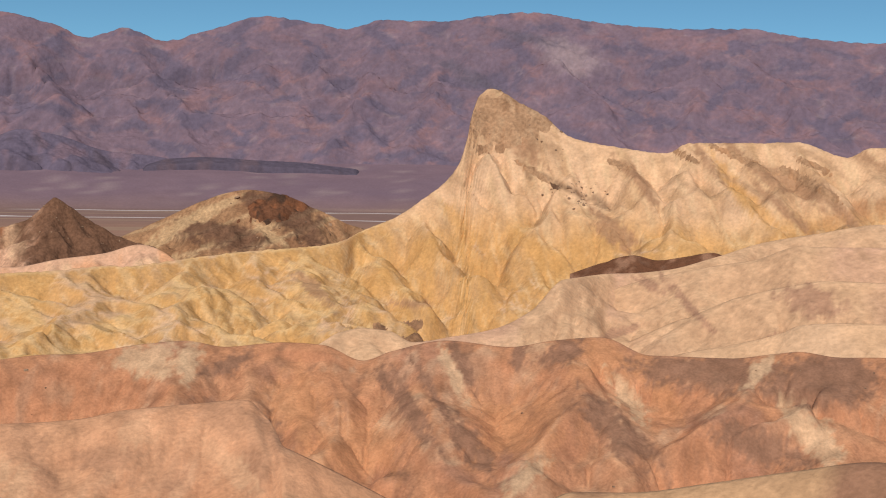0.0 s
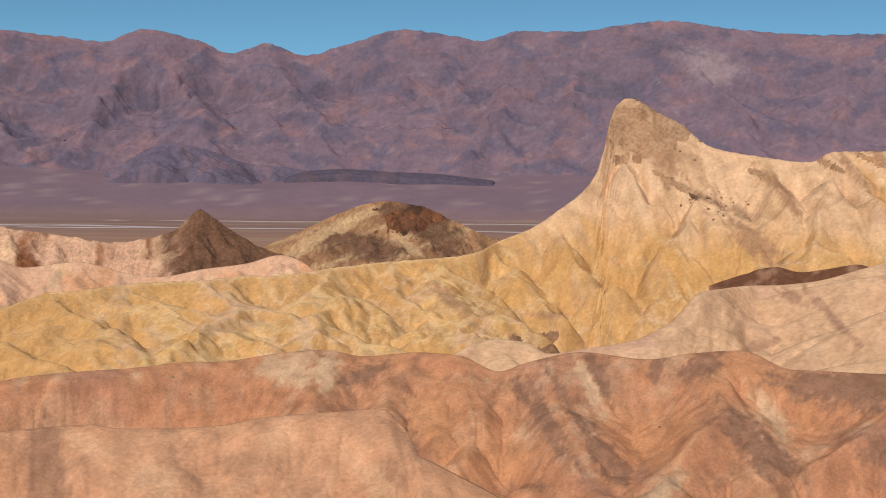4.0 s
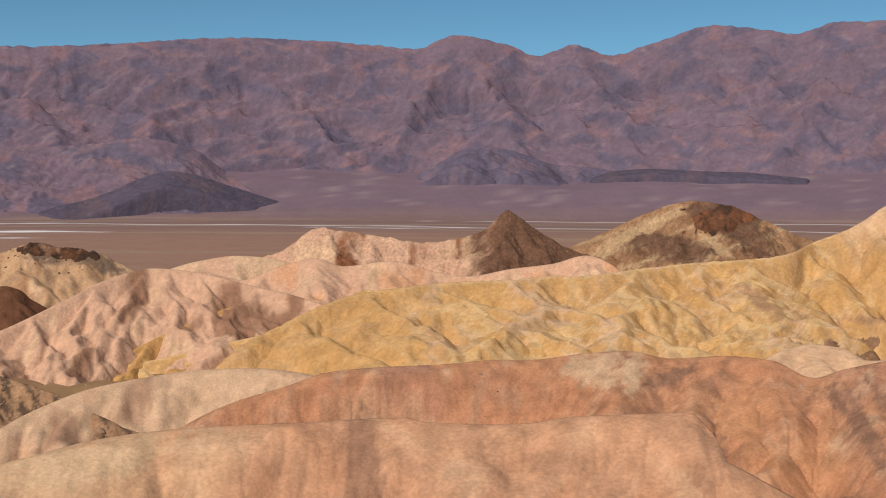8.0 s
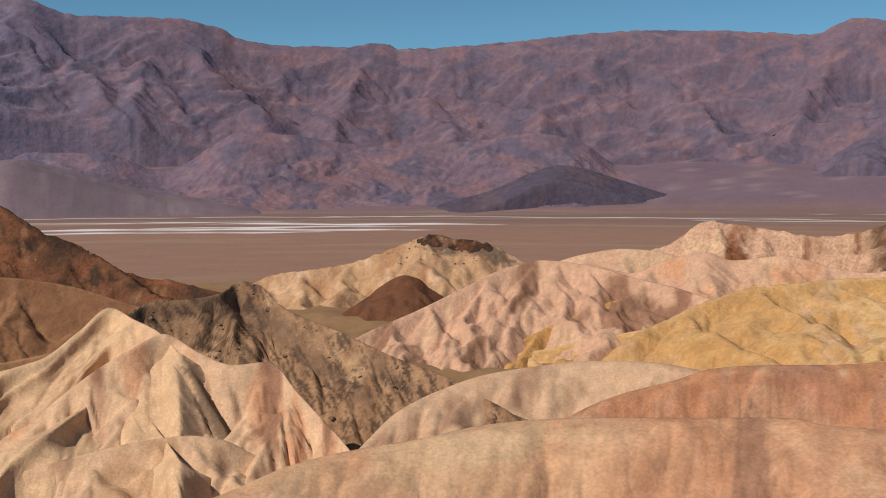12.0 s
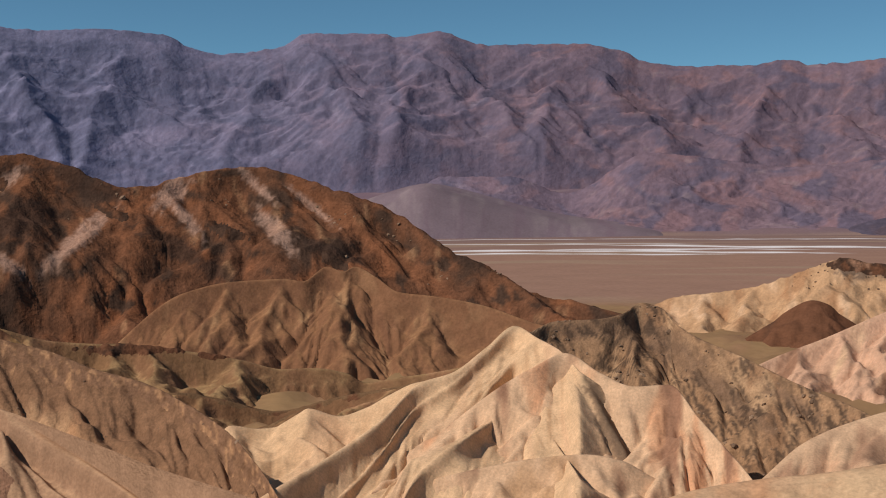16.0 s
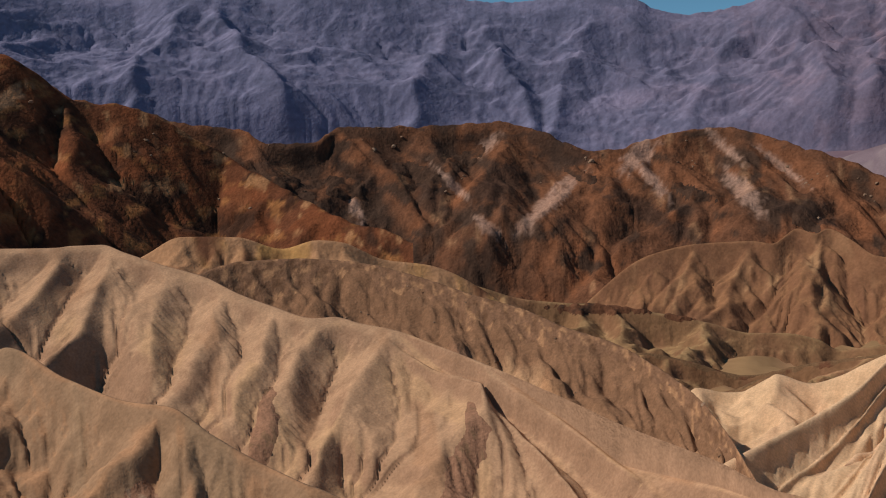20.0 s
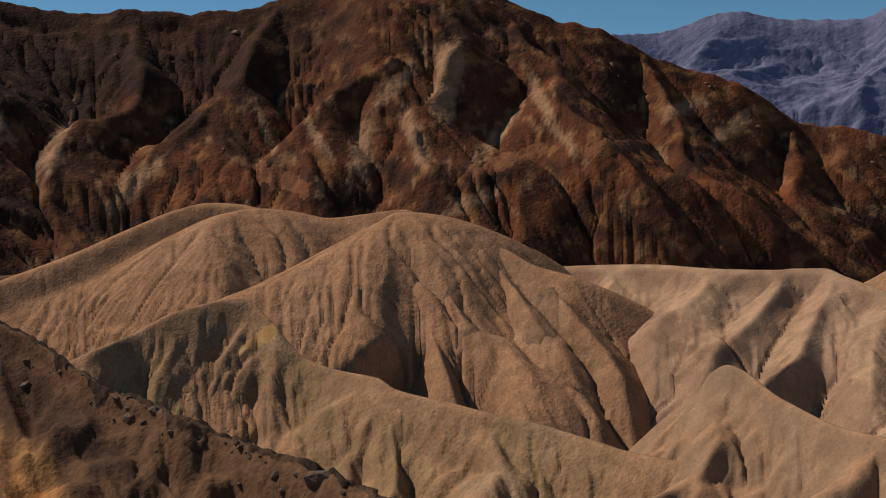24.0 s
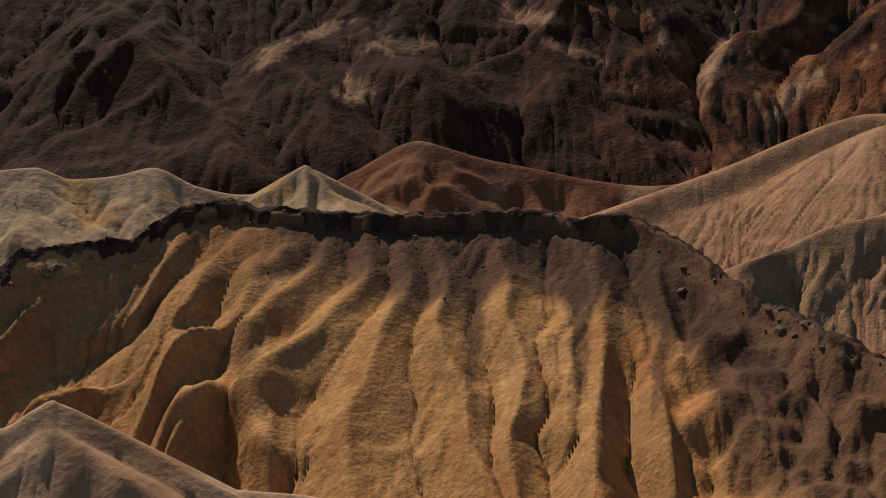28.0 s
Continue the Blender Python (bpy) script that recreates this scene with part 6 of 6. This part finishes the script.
grey_spur = landform("ridge", "grey-tan clay spur with pale ribs", "ridge", GREY_SPUR, lambda p: steep_tone(p, blots(p, ((0.41, 0.225, 0.12), (0.37, 0.23, 0.13), TAN), 12), (0.29, 0.185, 0.11), 30, 46, 0.7), 65, k=0.7, gaps=(30, 13, 6), lean=32, crown=0.9,
         rows=100, cell=0.12, seed=34, lobes=((11, 1.4, 2.5), (4, 0.3, 3)), brow=1.0)


def capped_paint(p):
    c = blots(p, ((0.57, 0.285, 0.10), (0.62, 0.325, 0.12), (0.49, 0.208, 0.07)), 10)
    c = steep_tone(p, c, (0.40, 0.205, 0.08), 28, 44, 0.6)
    # dark brown band below the crest, deeper at the low bearings
    crest_brown = (0.175, 0.09, 0.047)
    c = mixed(c, crest_band(p, c, crest_brown, 24), 1 - step01(113, 119, p["b"]))
    c = mixed(c, crest_band(p, c, crest_brown, 17, 3), 1 - 0.75 * step01(126, 131, p["b"]))
    return patches(p, c, (0.095, 0.051, 0.031), CAPPED_DARK, 0.8, 0.6)


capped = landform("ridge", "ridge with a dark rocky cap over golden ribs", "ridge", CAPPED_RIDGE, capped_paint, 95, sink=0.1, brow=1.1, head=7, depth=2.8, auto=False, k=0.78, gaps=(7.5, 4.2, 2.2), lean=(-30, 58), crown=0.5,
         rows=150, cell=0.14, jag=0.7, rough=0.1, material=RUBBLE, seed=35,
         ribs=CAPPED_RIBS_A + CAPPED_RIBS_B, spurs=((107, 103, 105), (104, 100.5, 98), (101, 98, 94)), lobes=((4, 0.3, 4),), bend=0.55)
landform("ridge", "bright tan clay rib below a dark ridge", "ridge", CAPPED_FOOT, lambda p: blots(p, (SAND, TAN), 12), 40, k=0.62, gaps=(10, 5), lean=0, crown=0.6,
         rows=80, cell=0.11, seed=36)
landform("hill", "pale cream rounded clay mound", "hill", PALE_MOUND, lambda p: blots(p, ((0.60, 0.39, 0.24), (0.57, 0.345, 0.21), (0.40, 0.235, 0.145)), 14), 75, brow=1.2, soft=3, k=0.55, gaps=(26, 12, 6), lean=10, crown=3,
         rows=110, rills=2, seed=37, lobes=((20, 3.2, 1.8), (8, 1.2, 2)))


def rose_paint(p):
    c = blots(p, (ROSE, SALMON, (0.44, 0.22, 0.135)), 20, stretch=1.6)
    c = mixed(c, CREAM, 0.65 * step01(0.22, 0.5, fbm(p["s"] / 11, p["d"] / 16, 81, 5)))
    c = mixed(c, (0.28, 0.15, 0.092), 0.8 * step01(0.12, 0.4, fbm((p["s"] - 0.4 * p["d"]) / 5 + 4, p["d"] / 18, 83, 5)) * step01(-0.3, 0.2, fbm(p["s"] / 30, p["d"] / 30, 84, 3)))
    c = mixed(c, (0.64, 0.40, 0.25), 0.6 * step01(0.15, 0.4, fbm((p["s"] - 0.3 * p["d"]) / 7 + 40, p["d"] / 20, 86, 5)))
    c = steep_tone(p, c, (0.44, 0.195, 0.105), 20, 36, 0.5)
    c = streaks(p, c, (0.36, 0.18, 0.105), 2.5, 0.45, 1, 0.4)
    c = patches(p, c, (0.60, 0.285, 0.135), ROSE_ORANGE, 0.6, 0.5)
    c = patches(p, c, (0.29, 0.155, 0.098), ROSE_BROWN + SWELL_BROWN, 0.9)
    c = patches(p, c, (0.64, 0.43, 0.26), ROSE_CREAM + SWELL_CREAM, 0.75)
    return c * (0.9 + 0.25 * fbm(p["x"] / 2.2, p["y"] / 2.2, 87, 4))[..., None]


rose = landform("ridge", "salmon pink rounded clay ridge with brown stains", "ridge", ROSE_RIDGE, rose_paint, 80, brow=1.5, mottle=0.15, soft=1, k=0.46, gaps=(46, 22, 10), lean=(-15, 25), crown=1.6, head=10, depth=7, auto=False,
         rows=120, cell=0.12, rills=5, creep=0.05, seed=38,
         ribs=ROSE_RIBS, lobes=((24, 1.6, 1.6), (8, 0.35, 1.8)), bend=0.15)
swell = landform("ridge", "smooth salmon pink clay swell with dark stony streaks", "ridge", NEAR_SWELL, lambda p: stain(p, mixed(rose_paint(p), mixed(np.broadcast_to((0.62, 0.335, 0.19), p['z'].shape + (3,)), (0.64, 0.43, 0.25), step01(7, 15, p['b'])), 0.55 + 0.5 * fbm(p['s'] / 9, p['d'] / 12, 3)), DUST, 3.9, 68, 2.2, 8), 62, brow=1.4, soft=3, k=0.48, head=9, gaps=(30, 14, 6), lean=10, crown=3.2,
         rows=100, cell=0.12, rills=2, seed=39, lobes=((17, 2.0, 1.6), (6, 0.5, 2)), ribs=SWELL_RIBS)
landform("ridge", "tan clay shoulder near the overlook", "ridge", NEAR_CORNER, lambda p: blots(p, (SAND, DUST), 12), 45, brow=1.2, soft=5, k=0.45, gaps=(14, 7), lean=0, crown=2,
         rows=60, cell=0.12, rills=2, seed=40)

# ---- beds of other rock in the slopes ----
outcrop(beacon, "summit_rock", lambda p: np.clip(1.4 - np.hypot((p["b"] + 23.6 + 0.05 * (p["z"] - 130)) / 2.4, (p["z"] - 132) / 19) - 0.45 * fbm(p["s"] / 9, p["z"] / 9, 5, 4), 0, 1) * (p["v"] > -0.3),
        ((0.41, 0.245, 0.14), (0.32, 0.18, 0.10), (0.46, 0.29, 0.17)), 1.1, "rough brown rock of the summit", CRAG, 3.5)
for b, z, wide, tall, lean in ((-24.6, 104, 9, 1.3, 0.55), (-34.2, 111, 20, 1.6, 0.42), (-36.9, 101, 17, 2.0, 0.5), (-37.2, 109, 12, 1.3, 0.42), (-28.6, 108, 7, 1.5, 0.3), (-31.5, 113, 9, 1.3, 0.5)):
    outcrop(beacon, "rock_band", patch(b, z, wide, tall, lean), ((0.42, 0.25, 0.14), (0.33, 0.19, 0.105), TAN), 0.6, "brown hard bed", CRAG, 2.5)
for b, z, wide, tall, lean in ((-26.2, 94.5, 3, 1.4, 0.4), (-27.1, 92.5, 2.4, 1.4, 0.4), (-25.6, 97, 3, 1, 0.5)):
    outcrop(beacon, "ledge", patch(b, z, wide, tall, lean), ((0.16, 0.09, 0.055), (0.26, 0.15, 0.09)), 1.6, "dark broken ledge", CRAG, 2)
for b, z, wide, tall, lean in ((-19.3, 39, 5, 1.6, 0), (-17.6, 43, 3, 1, 0.3)):
    outcrop(beacon, "rock_patch", patch(b, z, wide, tall, lean), ((0.30, 0.17, 0.095), (0.22, 0.12, 0.07), TAN), 0.5, "dark brown stony patch", CRAG, 2)
outcrop(dome, "rock_patch", patch(-12.8, 77, 24, 9, -0.3), (UMBER, RUST, CHOCOLATE), 1.6, "dark broken rock", CRAG, 3)
outcrop(topped, "caprock", patch(17.4, 59.5, 24, 4.5, 0.1), (CHOCOLATE, UMBER, DUST), 1.2, "dark grey rocky top", CRAG, 2.5)
for b, z, wide, tall, lean in ((56.8, 108, 16, 5, -0.4), (59, 100, 18, 5, 0.4), (62.5, 92, 14, 6, 0.2), (51.5, 96, 12, 3, 0.5), (46.5, 84, 14, 3, 0.4), (41.5, 66, 10, 3, 0.5), (65.5, 96, 16, 4, 0)):
    outcrop(brown, "crag", patch(b, z, wide, tall, lean), (CHOCOLATE, UMBER), 2.4, "black-brown broken crag", CRAG, 4)
for b, z, wide, tall, lean in ((87.5, 125, 24, 4, -0.4), (82.6, 131, 20, 4, -0.2), (112, 160, 18, 5, 0.3), (98, 118, 14, 5, 0.5)):
    outcrop(dark, "rust_bed", patch(b, z, wide, tall, lean), (RUST, (0.28, 0.12, 0.05)), 0.8, "rust-red bed", CRAG, 3.5)
for b, z, wide, tall in ((50.4, 41, 22, 1.8), (46.6, 37, 12, 1.2), (41.5, 33, 12, 1.2)):
    outcrop(bench_low, "rim_rock", patch(b, z, wide, tall, 0.04), (UMBER, CHOCOLATE), 1.2, "dark brown rim", CRAG, 2.5)
outcrop(capped, "caprock", lambda p: np.clip(1.3 - p["d"] / (1.7 + 6 * np.clip(fbm(p["s"] / 6, 0 * p["s"], 6), -0.24, 1)) - 0.7 * fbm(p["s"] / 2.6, p["d"] / 2.6, 7, 4), 0, 1) * (p["v"] > -0.35),
        ((0.06, 0.036, 0.024), (0.095, 0.053, 0.031), (0.15, 0.085, 0.048)), 0.6, "near-black broken caprock", CRAG, 1.3)
outcrop(pebble, "stony_cap", lambda p: np.clip(1.2 - p["d"] / (9 + 12 * fbm(p["s"] / 14, p["d"] / 20, 6, 4)), 0, 1) * (p["v"] >= 0), ((0.24, 0.13, 0.075), (0.17, 0.09, 0.05), TAN), 0.3, "dark pebbled crust", RUBBLE, 0.9)
for b, z, wide, tall, lean in ((57, 56, 2.5, 6, 0.5), (49, 50, 4, 2.5, 0.3), (66.5, 57, 2, 5, 0.4)):
    outcrop(tan_ridge, "stony_patch", patch(b, z, wide, tall, lean), (DUST, (0.24, 0.14, 0.08)), 0.3, "brown rubble", RUBBLE, 1)
for b, z, wide, tall in ((96, 84, 3, 7), (89, 80, 3, 6), (86, 77, 3, 6)):
    outcrop(mound, "stony_patch", patch(b, z, wide, tall, 0.4), ((0.30, 0.17, 0.095), (0.24, 0.135, 0.08)), 0.35, "brown rubble", RUBBLE, 1.2)
outcrop(mound_spur, "yellow_bed", patch(98.6, 78, 6, 1.2, -0.5), (GOLD, YELLOW), 0.25, "yellow clay bed", CLAY, 1.2)
outcrop(grey_spur, "stony_patch", patch(72, 62, 4, 2.5, 0.4), (DUST, ASH), 0.25, "brown rubble", RUBBLE, 1)

for bench in wash_benches:
    outcrop(bench, "rim_rock", lambda p: np.clip(1.25 - p["d"] / (2 + 4 * np.clip(fbm(p["s"] / 14, 0 * p["s"], 6), -0.3, 1)) - 0.4 * fbm(p["s"] / 3, p["d"] / 3, 7, 3), 0, 1) * (p["v"] > -0.1),
            ((0.20, 0.115, 0.06), UMBER), 0.5, "dark brown rim", RUBBLE, 2)

# ---- rocks on the slopes ----
rocks(capped, 230, 0.36, lambda p: (p["d"] < 4) * (0.3 + np.clip(fbm(p["s"] / 6, 0 * p["s"], 9), 0, 1)), seed=1)
rocks(capped, 110, 0.22, lambda p: (p["d"] < 22) * (p["b"] < 123) * np.exp(-p["d"] / 9), seed=2)
rocks(stony, 290, 0.45, lambda p: (p["d"] < 45) * np.clip(fbm(p["s"] / 8, p["d"] / 10, 9, 4) + 0.1, 0, 1), seed=3, kind=1)
rocks(beacon, 60, 0.5, lambda p: np.exp(-(((p["b"] + 26.5) / 1.3) ** 2 + ((p["z"] - 93) / 5) ** 2)), seed=4, kind=1)
rocks(rose, 120, 0.12, lambda p: (p["v"] > 0) * np.clip(fbm(p["s"] / 12, p["d"] / 14, 5), 0, 1), seed=12, kind=1)
rocks(beacon, 50, 0.45, lambda p: (p["d"] < 16) * (p["b"] > -26) * (p["b"] < -21.8), seed=5, kind=1)
rocks(dome, 70, 0.8, lambda p: (p["b"] < -10.5) * np.clip(fbm(p["s"] / 14, p["d"] / 14, 3), 0, 1), seed=6, kind=1)
rocks(crag, 45, 0.6, lambda p: (p["b"] < -2.0) * (p["d"] < 25), seed=7, kind=1)
rocks(brown, 130, 0.9, lambda p: np.exp(-p["d"] / 25) * np.clip(fbm(p["s"] / 30, p["d"] / 30, 5), 0, 1), seed=8, kind=1)
rocks(dark, 150, 1.0, lambda p: np.exp(-p["d"] / 60) * np.clip(fbm(p["s"] / 30, p["d"] / 30, 5), 0, 1), seed=9, kind=1)
rocks(pebble, 120, 0.2, lambda p: (p["d"] < 30) * np.clip(fbm(p["s"] / 9, p["d"] / 9, 5), 0, 1), seed=10, kind=1)
rocks(topped, 40, 0.6, lambda p: (np.abs(p["b"] - 18.4) < 2.2) * (p["d"] < 20), seed=11)
